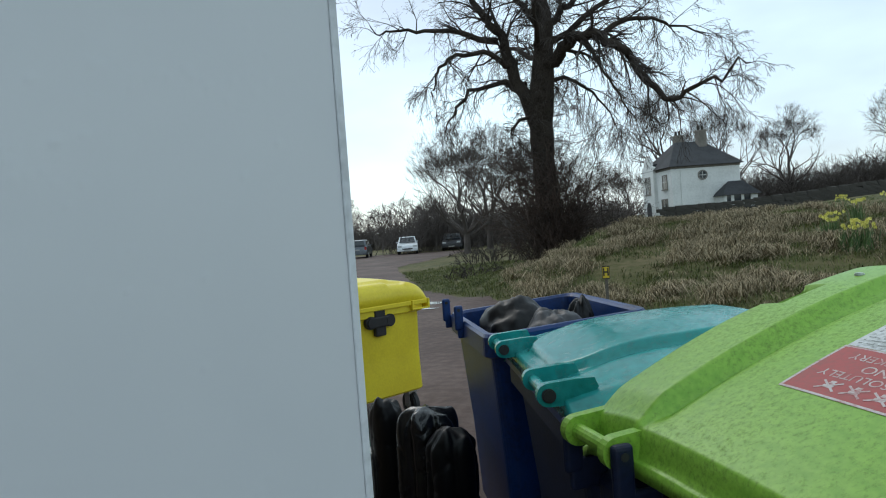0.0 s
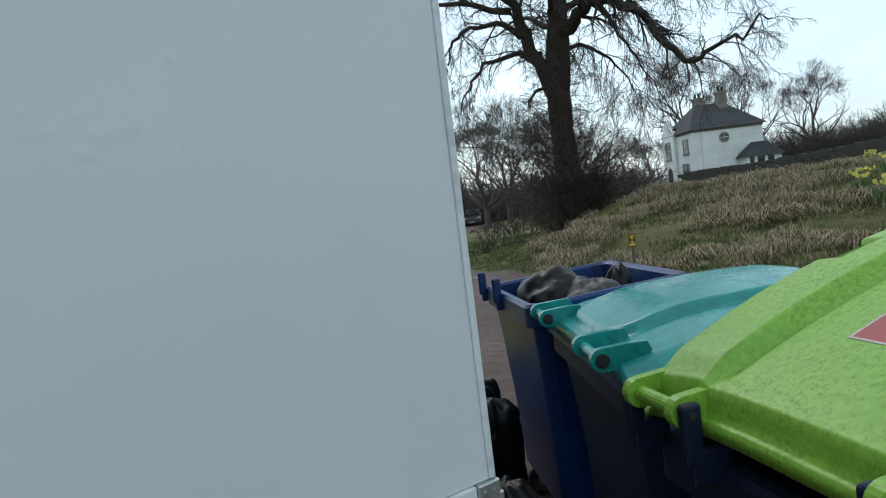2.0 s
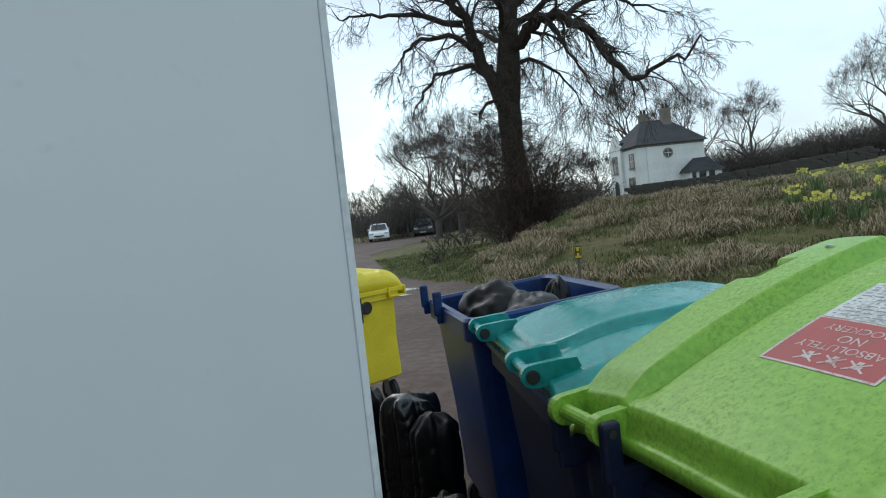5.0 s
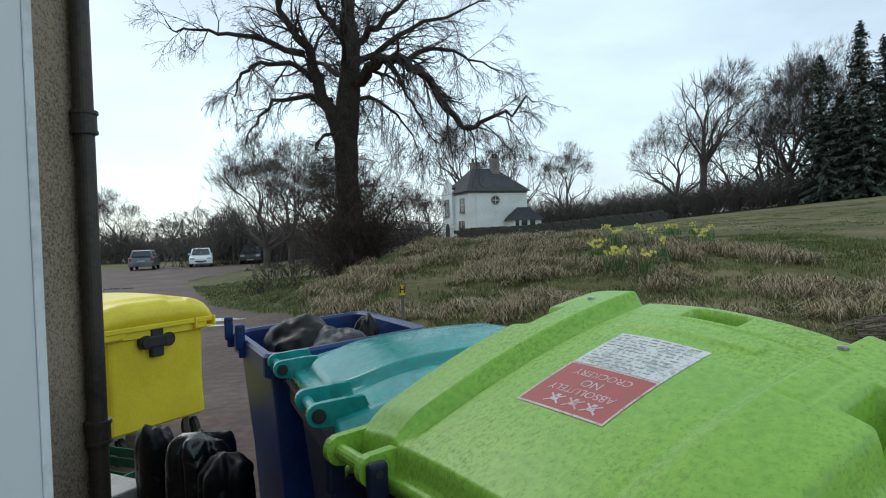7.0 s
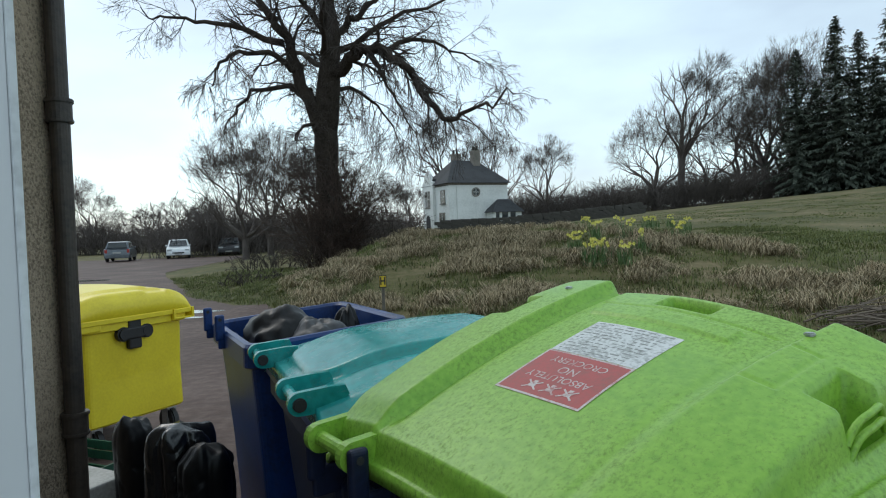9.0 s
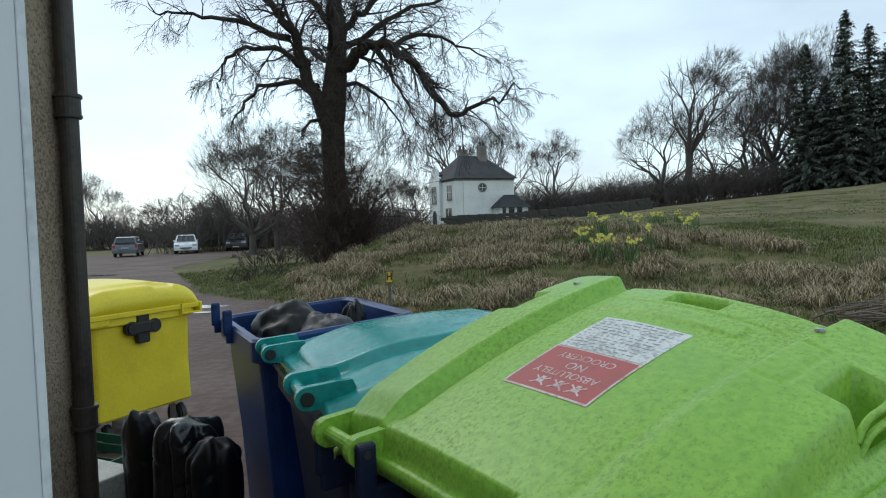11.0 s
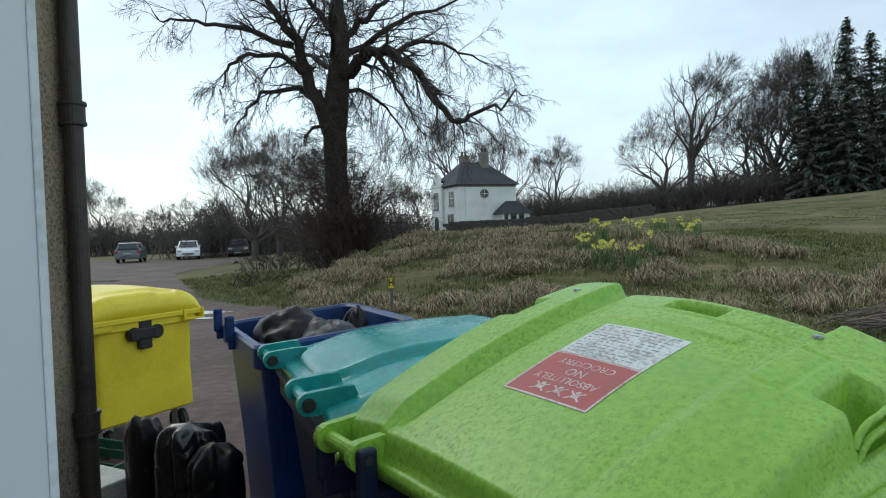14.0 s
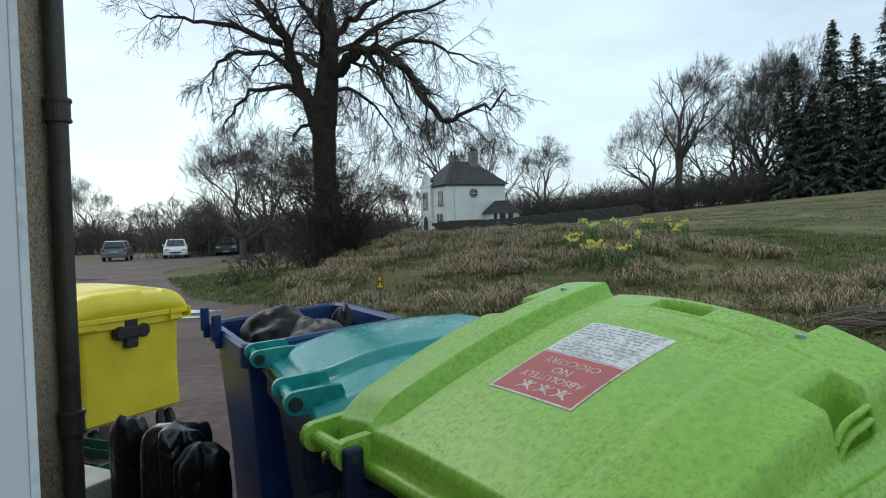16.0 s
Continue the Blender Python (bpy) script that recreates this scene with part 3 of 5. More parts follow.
def patch(x0, x1, y0, y1, lift, n=10):
    """A thin sheet lying on the lime lid."""
    bm = bmesh.new()
    g = [[bm.verts.new((x0 + (x1 - x0) * i / n, y0 + (y1 - y0) * j / n, lime_top(x0 + (x1 - x0) * i / n, y0 + (y1 - y0) * j / n) + lift)) for i in range(n + 1)] for j in range(n + 1)]
    for j in range(n):
        for i in range(n):
            bm.faces.new((g[j][i], g[j][i + 1], g[j + 1][i + 1], g[j + 1][i]))
    return bm


LX0, LX1, LY0, LYM, LY1 = 0.328, 0.538, 0.193, 0.341, 0.487
sticker = part("warning_label", patch(LX0, LX1, LY0, LYM, 0.0008), M["red"], lid, "faded red warning label with worn white print")
for nm, a in (("border", (LX0, LX1, LY0, LY0 + 0.005)), ("border", (LX0, LX1, LYM - 0.005, LYM)), ("border", (LX0, LX0 + 0.005, LY0 + 0.005, LYM - 0.005)), ("border", (LX1 - 0.005, LX1, LY0 + 0.005, LYM - 0.005))):
    part(nm, patch(*a, 0.0011, 6), M["print"], sticker)
sheet2 = part("notice_label", patch(LX0 + 0.002, LX1, LYM + 0.0015, LY1, 0.0008), M["white"], lid, "worn white notice with illegible grey print")


def on_lid(me, x, y, lift):
    """Sets flat writing on the lime lid, upright for someone at its front."""
    for v in me.vertices:
        px, py = x - v.co.x, y - v.co.y
        v.co = (px, py, lime_top(px, py) + lift + v.co.z)
    return me


for words, size, yy in (("ABSOLUTELY", 0.026, 0.255), ("NO", 0.030, 0.283), ("CROCKERY", 0.026, 0.312)):
    mesh_part("lettering", on_lid(text_mesh(words, size, 0.0), (LX0 + LX1) / 2, yy, 0.0012), M["print"], sticker)
for cx in (0.40, 0.445, 0.487):
    bm = bmesh.new()
    for a in (35, -35):
        t = pose(cx, 0.222, 0, 0, 0, a)
        pts = [t @ Vector(p) for p in ((-0.021, -0.0018, 0), (0.021, -0.0018, 0), (0.021, 0.0018, 0), (-0.021, 0.0018, 0))]
        bm.faces.new([bm.verts.new((p.x, p.y, lime_top(p.x, p.y) + 0.0013 + (0.0002 if a > 0 else 0))) for p in pts])
    for q in range(2):
        w = 0.009 - 0.004 * q
        bm.faces.new([bm.verts.new((cx + dx * w, 0.222 + dy, lime_top(cx, 0.222 + dy) + 0.0011)) for dx, dy in ((-1, 0.012 * q - 0.006), (1, 0.012 * q - 0.006), (1, 0.012 * q + 0.002), (-1, 0.012 * q + 0.002))])
    part("pictogram", bm, M["print"], sticker)
for r in range(11):
    yy = LYM + 0.013 + 0.0122 * r
    x = LX0 + 0.012
    while x < LX1 - 0.03:
        w = random.uniform(0.004, 0.022)
        w = min(w, LX1 - 0.010 - x)
        if random.random() < 0.85:
            c = [(x, yy), (x + w, yy), (x + w, yy + random.uniform(0.002, 0.006)), (x, yy + 0.0035)]
            bm = bmesh.new()
            bm.faces.new([bm.verts.new((p, q, lime_top(p, q) + 0.0011)) for p, q in c])
            part("print_bar", bm, M["ink"], sheet2)
        x += w + random.uniform(0.004, 0.010)

TEAL_AT = pose(-0.628, 2.324, 0, 0, 0, -64.6)
teal = thing("wheeled_bin", TEAL_AT, "dark blue wheeled bin with a wet teal lid", "bin", "row of bins")
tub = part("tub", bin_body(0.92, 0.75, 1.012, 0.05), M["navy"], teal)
part("rim_band", boxes((-0.004, 0.924, -0.006, 0.016, 0.985, 1.018), bevel=0.005), M["blue"], tub, "blue rim of the tub")
lid = part("lid", lid_grid(0.92, 0.76, teal_top, 1.0, 130, 100), M["teal"], teal, "wet teal moulded plastic lid", smooth=True)
for a, b in ((0.055, 0.215), (0.690, 0.865)):
    hinge(lid, tub, a, b, 1.078, M["teal"], M["navy"], posts=False)
for xx in (0.12, 0.78):
    for yy in (0.14, 0.65):
        caster(teal, xx, yy, 50 * xx)

BLUE_AT = pose(-1.13, 3.045, 0, 0, 0, -60)
blue = thing("wheeled_bin", BLUE_AT, "open blue wheeled bin without lid, filled with rubbish bags", "bin", "row of bins")
tub = part("tub", bin_body(0.86, 0.69, 1.09, 0.07), M["blue"], blue)
for xx in (0.02, 0.375):
    post(tub, xx, 1.142, M["blue"], y=-0.016)
for xx in (0.14, 0.72):
    for yy in (0.14, 0.55):
        caster(blue, xx, yy, 90 * xx)

YEL_AT = pose(-3.453, 4.526, 0, 0, 0, -26.6)
yel = thing("wheeled_bin", YEL_AT, "large yellow four-wheeled bin with a closed domed lid", "bin", "row of bins")
tub = part("tub", bin_body(1.20, 0.86, 0.985, 0.0, 0.045, 0.245), M["yellow"], yel)
for xx, yy in ((1.145, 0.06), (0.055, 0.80)):
    part("corner_lug", boxes((xx - 0.07, xx + 0.07, yy - 0.075, yy + 0.085, 0.90, 0.975), bevel=0.012), M["yellow"], tub)
lid = part("lid", lid_grid(1.20, 0.86, yellow_top, 0.6, 60, 56, base=0.955), M["yellow"], yel, "domed yellow plastic lid", smooth=True)
part("lid_lip", boxes((1.196, 1.222, -0.012, 0.872, 0.945, 0.982), (-0.022, 0.004, -0.012, 0.872, 0.945, 0.982), (0.0045, 1.1955, 0.852, 0.876, 0.945, 0.982), bevel=0.006), M["yellow"], lid)
lug = part("corner_lug", boxes((1.15, 1.235, 0.70, 0.715, 0.905, 0.985), (1.15, 1.235, 0.865, 0.885, 0.905, 0.985), (1.15, 1.235, 0.7155, 0.8645, 0.905, 0.918), bevel=0.004), M["yellow"], lid)
part("lid_grip", boxes((1.10, 1.175, 0.53, 0.69, 1.062, 1.078), bevel=0.006), M["yellow"], lid)
tr = part("lifting_trunnion", boxes((1.165, 1.212, 0.345, 0.445, 0.745, 0.985), bevel=0.012), M["black"], yel, "black cross-shaped lifting trunnion")
for yy in (0.305, 0.485):
    part("lobe", tubes(((1.165, yy, 0.858), (1.225, yy, 0.858), 0.050), n=24, bevel=0.012), M["black"], tr)
part("bridge", boxes((1.165, 1.222, 0.305, 0.485, 0.815, 0.900), bevel=0.012), M["black"], tr)
for xx in (0.14, 1.06):
    for yy in (0.16, 0.76):
        caster(yel, xx, yy, 60 * xx + 20, 1.4)


def bag_mesh(rx, ry, rz, seed, ridge=0.0, knot=True):
    """A filled sack: creased film, a slumped foot and a tied neck."""
    bm = bmesh.new()
    bmesh.ops.create_icosphere(bm, subdivisions=5, radius=1.0)
    for v in bm.verts:
        p = v.co.copy()
        f = 1 + 0.16 * noise.noise(p * 1.6 + Vector((seed, 0, 0))) + 0.07 * noise.noise(p * 4 + Vector((0, seed, 0)))
        f += 0.05 * abs(noise.noise(Vector((p.x * 3, p.y * 3, p.z * 9 + seed)))) + 0.025 * abs(noise.noise(p * 13 + Vector((seed, 2, 1))))
        if ridge:
            f += ridge * abs(math.sin(3.0 * math.atan2(p.y, p.x) + seed))
        q = p * f
        if knot and p.z > 0.80:
            k = (p.z - 0.80) / 0.20
            q.x *= 1 - 0.75 * k
            q.y *= 1 - 0.75 * k
            q.z += 0.22 * k
        q.z = max(q.z, -0.72)
        v.co = Vector((q.x * rx, q.y * ry, (q.z + 0.72) * rz))
    return bm


def sack_mesh(w, d, h, lobes, turn, seed, pinch=0.3):
    """A tightly filled upright sack: rounded top, deep vertical folds and crossing creases."""
    ms, nv, nt = Mesher(), 60, 72
    for i in range(nv + 1):
        v = i / nv
        prof = (1 - max(0, (v - 0.80) / 0.20) ** 3.2) ** 0.5 * (0.93 + 0.07 * min(1, v / 0.1)) if v < 1 else 0.0
        for j in range(nt):
            a = 2 * math.pi * j / nt
            c = abs(math.cos(lobes / 2 * (a - turn) + 0.25 * math.sin(4 * v + seed)))
            r = (1 - pinch) + pinch * c ** 0.55
            fold = abs(noise.noise((math.cos(a) * 0.8 + seed, math.sin(a) * 0.8, v * 7)))
            r *= 1 - 0.07 * math.exp(-(fold / 0.045) ** 2) + 0.05 * noise.noise((math.cos(a) * 2, math.sin(a) * 2 + seed, v * 3)) + 0.014 * noise.noise((math.cos(a) * 9, math.sin(a) * 9, v * 16 + seed))
            ms.v.append(Vector((w * prof * r * math.cos(a), d * prof * r * math.sin(a), h * v + 0.045 * noise.noise((math.cos(a) * prof * 2, math.sin(a) * prof * 2, seed)) * v)))
    for i in range(nv):
        for j in range(nt):
            k = (j + 1) % nt
            ms.f.append((i * nt + j, i * nt + k, (i + 1) * nt + k, (i + 1) * nt + j))
    ms.f.append(tuple(range(nt - 1, -1, -1)))
    return ms.mesh("bin_bag")


for m, dims, seed, mt, ridge, knot, lab in (
    (BLUE_AT @ pose(0.30, 0.27, 0.74, 0, 0, 0), (0.205, 0.185, 0.240), 3.1, "drybag", 0.02, False, "full black bin bag on top of the open blue bin"),
    (BLUE_AT @ pose(0.57, 0.38, 0.74, 0, 0, 40), (0.165, 0.175, 0.215), 7.7, "greybag", 0.08, False, "grey-black bin bag slumped in the open blue bin"),
    (BLUE_AT @ pose(0.44, 0.55, 0.74, 0, 0, 80), (0.070, 0.090, 0.232), 5.2, "drybag", 0.10, False, "small crumpled black bag in the open blue bin"),
    (BLUE_AT @ pose(0.42, 0.36, 0.20), (0.20, 0.16, 0.32), 1.3, "bag", 0, False, "black bin bag at the bottom of the blue bin"),
    (pose(-0.84, 2.18, 0.02, 0, 0, 60), (0.150, 0.20, 0.235), 9.6, "drybag", 0.10, False, "black bin bag slumped beside the bins"),
    (pose(-0.72, 1.80, 0.02, 0, 0, 20), (0.17, 0.22, 0.15), 4.3, "drybag", 0.05, False, "flattened black bin bag lying between wall and bins"),
):
    b = part("bin_bag", bag_mesh(*dims, seed, ridge, knot), M[mt], smooth=True)
    b.matrix_world = m
    tagged(b, lab, "bin bag", "bin bags")
for m, args, mt, lab in (
    (pose(-1.150, 2.70, 0.02, 0, 0, 30), (0.155, 0.130, 0.665, 6, 0.15, 2.4, 0.34), "bag", "shiny wet black bin bag with deep upright folds"),
    (pose(-1.440, 2.86, 0.02, 2, 0, 0), (0.092, 0.085, 0.665, 3, 1.0, 6.3, 0.10), "drybag", "narrow dull black bin bag standing on the ground"),
    (pose(-0.985, 2.57, 0.02, 0, 0, 30), (0.120, 0.105, 0.615, 5, 0.2, 8.1, 0.20), "drybag", "black bin bag standing against the blue bin"),
):
    b = mesh_part("bin_bag", sack_mesh(*args), M[mt], smooth=True)
    b.matrix_world = m
    tagged(b, lab, "bin bag", "bin bags")

crate = thing("crate", pose(-2.03, 3.42, 0.02, 0, 0, -20), "dark green slatted plastic crate on the ground", "crate")
for z in (0.01, 0.10, 0.19, 0.25):
    part("rail", boxes((-0.30, 0.30, -0.20, -0.188, z, z + 0.05), (-0.30, 0.30, 0.188, 0.20, z, z + 0.05), (-0.30, -0.288, -0.188, 0.188, z, z + 0.05), (0.288, 0.30, -0.188, 0.188, z, z + 0.05)), M["crate"], crate)
for xx, yy in ((-0.29, -0.19), (0.29, -0.19), (-0.29, 0.19), (0.29, 0.19)):
    part("corner_post", boxes((xx - 0.016, xx + 0.016, yy - 0.016, yy + 0.016, 0.0, 0.305), bevel=0.004), M["crate"], crate)
for k in range(13):
    part("slat", boxes((-0.27 + 0.045 * k - 0.012, -0.27 + 0.045 * k + 0.012, -0.186, 0.186, 0.0, 0.012)), M["crate"], crate)
for k in range(15):
    part("web", boxes((-0.28 + 0.04 * k - 0.006, -0.28 + 0.04 * k + 0.006, -0.207, -0.2005, 0.01, 0.30)), M["crate"], crate)
bb = part("board", boxes((-0.20, 0.20, -0.14, 0.14, 0, 0.36), bevel=0.01), M["board"])
bb.matrix_world = pose(-1.765, 2.90, 0.02, 0, 0, -25)
tagged(bb, "weathered white box standing on the ground by the wall", "box")

# ---- trees ----


def rnd_dir(d, spread_):
    v = Vector((random.gauss(0, 1), random.gauss(0, 1), random.gauss(0, 1)))
    v -= v.project(d)
    return (d + v.normalized() * spread_ * random.uniform(0.6, 1.3)).normalized()


def grow(ms, p, d, length, r, level, droop, kids, bend=0.18, rmin=0.003, reach=1.0):
    """A branch that wanders, thins out and bears finer ones. ms: one mesher for limbs, one for twigs."""
    far = rmin > 0.005
    n = (6, 4, 1, 1)[level] if far else (7, 6, 4, 3)[level]
    pts, rad, dirs = [p.copy()], [r], []
    for i in range(n):
        d = (d + Vector((random.gauss(0, bend), random.gauss(0, bend), random.gauss(0, bend) - droop * (0.5 + i / n)))).normalized()
        p = p + d * (length / n)
        pts.append(p.copy())
        rad.append(max(r * (1 - 0.82 * (i + 1) / n), rmin * 1.5 if level < 3 else rmin))
        dirs.append(d.copy())
    if far and level == 3:
        w = Vector((d.y, -d.x, 0.3)).normalized() * rmin
        m1, b0 = ms[1], len(ms[1].v)
        m1.v += [pts[0] - w, pts[0] + w, pts[1]]
        m1.f.append((b0, b0 + 1, b0 + 2))
        return
    ms[0 if level < 1 else 1].limb(pts, rad, 6 if level < 1 else (4 if level == 1 and not far else 3))
    if level < len(kids):
        for k in range(kids[level]):
            f = random.uniform(0.18, 1.0)
            i = min(n - 1, int(f * n))
            q = pts[i].lerp(pts[i + 1], f * n - i)
            grow(ms, q, rnd_dir(dirs[i], 0.85), length * reach * random.uniform(0.30, 0.55) * (1.15 - 0.4 * f), max(rad[i] * 0.55, rmin * 1.3), level + 1, droop * 1.5 + (0.02 if level else 0), kids, bend, rmin, reach)


random.seed(11)
T0 = Vector((-3.85, 19.7, height(-3.9, 19.7)))
big = thing("tree", Matrix.Translation(T0), "tall bare old lime tree with spreading drooping branches", "tree")
twigs = Mesher()


def vec(*c):
    return Vector(c) - T0


def guided(pts, r0, r1, kids, droop, length, sides=9):
    """A main limb along its own bends, with branches hanging from it."""
    pts = [Vector(p) for p in pts]
    fine = []
    for i in range(len(pts) - 1):
        a, b = pts[max(i - 1, 0)], pts[i]
        c, d = pts[i + 1], pts[min(i + 2, len(pts) - 1)]
        for k in range(4):
            t = k / 4
            q = 0.5 * ((2 * b) + (c - a) * t + (2 * a - 5 * b + 4 * c - d) * t * t + (3 * b - a - 3 * c + d) * t ** 3)
            fine.append(q + Vector((random.gauss(0, 1), random.gauss(0, 1), random.gauss(0, 1))) * min(0.075, r0 * 0.45))
    fine.append(pts[-1])
    rad = [r0 + (r1 - r0) * (i / (len(fine) - 1)) ** 0.75 for i in range(len(fine))]
    limbs = Mesher()
    limbs.limb(fine, rad, sides)
    for k in range(kids):
        f = 0.12 + 0.88 * (k + random.random()) / kids
        i = min(len(fine) - 2, int(f * (len(fine) - 1)))
        d = (fine[i + 1] - fine[i]).normalized()
        e = rnd_dir(d, 1.0)
        grow((limbs, twigs), fine[i], e, length * random.uniform(0.5, 1.05), max(0.013, rad[i] * 0.40), 1, droop * 0.9, (0, 9, 5), 0.19, 0.0036, 1.08)
    mesh_part("limb", limbs.mesh("limb"), M["bark"], big, smooth=True)


trunk = Mesher()
TR = [(-3.75, 19.7, -0.35), (-3.8, 19.7, 0.4), (-3.95, 19.7, 2.0), (-4.02, 19.7, 3.6), (-4.0, 19.7, 5.0), (-3.82, 19.7, 6.6), (-3.7, 19.7, 7.7), (-3.8, 19.7, 8.6), (-3.6, 19.7, 10.1), (-3.2, 19.7, 12.2), (-3.0, 19.8, 14.5)]
RR = [0.74, 0.52, 0.40, 0.37, 0.37, 0.33, 0.26, 0.21, 0.15, 0.09, 0.03]
tp, trd = [], []
for i in range(len(TR) - 1):
    for k in range(4):
        tp.append(Vector(TR[i]).lerp(Vector(TR[i + 1]), k / 4) - T0)
        trd.append((RR[i] + (RR[i + 1] - RR[i]) * k / 4) * random.uniform(0.96, 1.05))
trunk.limb(tp, trd, 18)
for v in trunk.v:
    w = math.atan2(v.y, v.x)
    s = 1 + 0.10 * noise.noise((math.cos(w) * 2, math.sin(w) * 2, v.z * 0.5)) + 0.05 * noise.noise((v.x * 6, v.y * 6, v.z * 1.5))
    v.x, v.y = v.x * s, v.y * s
mesh_part("trunk", trunk.mesh("trunk"), M["bark"], big, "rugged dark trunk", smooth=True)
guided([vec(-4.1, 19.6, 4.6), vec(-4.8, 19.4, 6.5), vec(-5.0, 19.2, 7.5), vec(-5.5, 19.0, 8.1), vec(-5.9, 18.8, 9.2), vec(-6.1, 18.5, 10.6)], 0.24, 0.05, 17, 0.05, 2.1)
guided([vec(-4.75, 19.4, 6.5), vec(-5.5, 18.8, 6.9), vec(-6.3, 18.2, 6.7), vec(-6.7, 17.9, 6.2), vec(-6.8, 17.8, 5.6)], 0.11, 0.02, 14, 0.10, 1.6, 7)
guided([vec(-5.1, 19.2, 7.3), vec(-6.6, 19.8, 8.0), vec(-8.2, 20.2, 8.5), vec(-9.4, 20.4, 8.6), vec(-10.1, 20.6, 9.1)], 0.12, 0.015, 15, 0.06, 1.6, 7)
guided([vec(-3.7, 19.6, 6.3), vec(-3.1, 19.3, 6.8), vec(-2.4, 19.0, 7.0), vec(-1.6, 18.7, 6.4), vec(-1.0, 18.5, 5.7), vec(-0.4, 18.4, 4.8), vec(0.3, 18.3, 4.8), vec(1.1, 18.2, 5.1), vec(1.8, 18.2, 5.3)], 0.23, 0.02, 40, 0.12, 1.5)
guided([vec(-2.1, 19.0, 6.9), vec(-1.0, 19.8, 7.4), vec(0.0, 20.4, 7.2), vec(0.9, 20.8, 6.9)], 0.10, 0.015, 16, 0.09, 1.6, 7)
guided([vec(-3.7, 19.8, 7.4), vec(-3.2, 20.3, 8.3), vec(-2.4, 20.8, 9.1), vec(-1.3, 21.4, 10.2)], 0.17, 0.03, 14, 0.06, 2.0)
guided([vec(-3.8, 19.6, 7.7), vec(-4.3, 18.8, 8.3), vec(-4.4, 18.0, 8.8), vec(-5.1, 17.4, 9.5)], 0.13, 0.02, 13, 0.05, 1.8, 7)
guided([vec(-2.5, 19.0, 6.95), vec(-2.0, 18.6, 5.9), vec(-1.5, 18.3, 5.0), vec(-1.1, 18.2, 4.2)], 0.07, 0.012, 18, 0.15, 1.5, 6)
guided([vec(-4.15, 19.5, 4.9), vec(-4.55, 19.0, 4.75), vec(-4.7, 18.8, 4.3)], 0.08, 0.03, 5, 0.1, 0.8, 6)
guided([vec(-3.8, 19.9, 6.0), vec(-3.2, 20.8, 6.2), vec(-2.4, 21.4, 5.5), vec(-1.9, 21.6, 4.6)], 0.10, 0.012, 20, 0.16, 1.9, 7)
guided([vec(-4.3, 19.6, 5.9), vec(-6.1, 20.2, 6.2), vec(-7.2, 20.8, 5.6), vec(-7.7, 21.0, 4.8)], 0.11, 0.012, 17, 0.12, 1.5, 7)
guided([vec(-3.8, 19.8, 6.9), vec(-2.3, 20.5, 8.2), vec(-0.8, 21.5, 9.0), vec(0.7, 22.0, 9.6)], 0.13, 0.02, 16, 0.07, 1.8, 7)
guided([vec(-4.0, 20.0, 6.6), vec(-5.0, 21.6, 7.6), vec(-6.0, 22.8, 8.0), vec(-7.4, 23.4, 7.6)], 0.12, 0.02, 16, 0.08, 1.7, 7)
guided([vec(-3.9, 19.4, 7.0), vec(-3.6, 17.8, 7.8), vec(-3.2, 16.6, 7.9), vec(-2.6, 15.8, 7.2)], 0.11, 0.015, 14, 0.09, 1.5, 7)
guided([vec(-3.7, 19.7, 9.4), vec(-4.8, 20.0, 10.6), vec(-6.4, 20.2, 11.6)], 0.12, 0.03, 8, 0.04, 2.0, 7)
guided([vec(-3.4, 19.7, 10.8), vec(-2.4, 19.4, 12.2), vec(-1.0, 19.0, 13.0)], 0.11, 0.03, 7, 0.04, 2.0, 7)
for k in range(260):
    i = random.randrange(4, 28)
    a = random.uniform(0, 6.283)
    d = Vector((math.cos(a), math.sin(a), 0.5)).normalized()
    grow((twigs, twigs), tp[i] + d * trd[i] * 0.8, d, random.uniform(0.4, 1.3), 0.010, 1, 0.06, (0, 5, 3), 0.2, 0.0035)
mesh_part("crown", twigs.mesh("crown"), M["twig"], big, "fine hanging winter twigs")

# shoots and briars round the foot of the tree


def thicket(name, cx, cy, rad, high, count, material, label, lean=0.45, kids=3, group="", droop=0.05):
    ms = Mesher()
    base = Vector((cx, cy, height(cx, cy)))
    t = thing(name, Matrix.Translation(base), label, "bush", group)
    for k in range(count):
        a, rr = random.uniform(0, 2 * math.pi), rad * math.sqrt(random.random()) * 0.8
        p = Vector((rr * math.cos(a), rr * math.sin(a), height(cx + rr * math.cos(a), cy + rr * math.sin(a)) - base.z - 0.05))
        d = Vector((math.cos(a) * lean * random.uniform(-0.3, 1), math.sin(a) * lean * random.uniform(-0.3, 1), 1)).normalized()
        hh = high * random.uniform(0.35, 1.0) * (1 - 0.45 * rr / rad)
        if k % 5:
            grow((ms, ms), p, d, hh, random.uniform(0.010, 0.024), 1, droop, (kids, kids, 3), 0.2, 0.0035)
        else:
            stem = Mesher()
            grow((stem, ms), p, d, hh, random.uniform(0.016, 0.030), 0, droop * 0.6, (kids, kids, 3), 0.16, 0.0035)
            mesh_part("stem", stem.mesh("stem"), material, t)
    mesh_part("crown", ms.mesh("crown"), material, t)
    return t


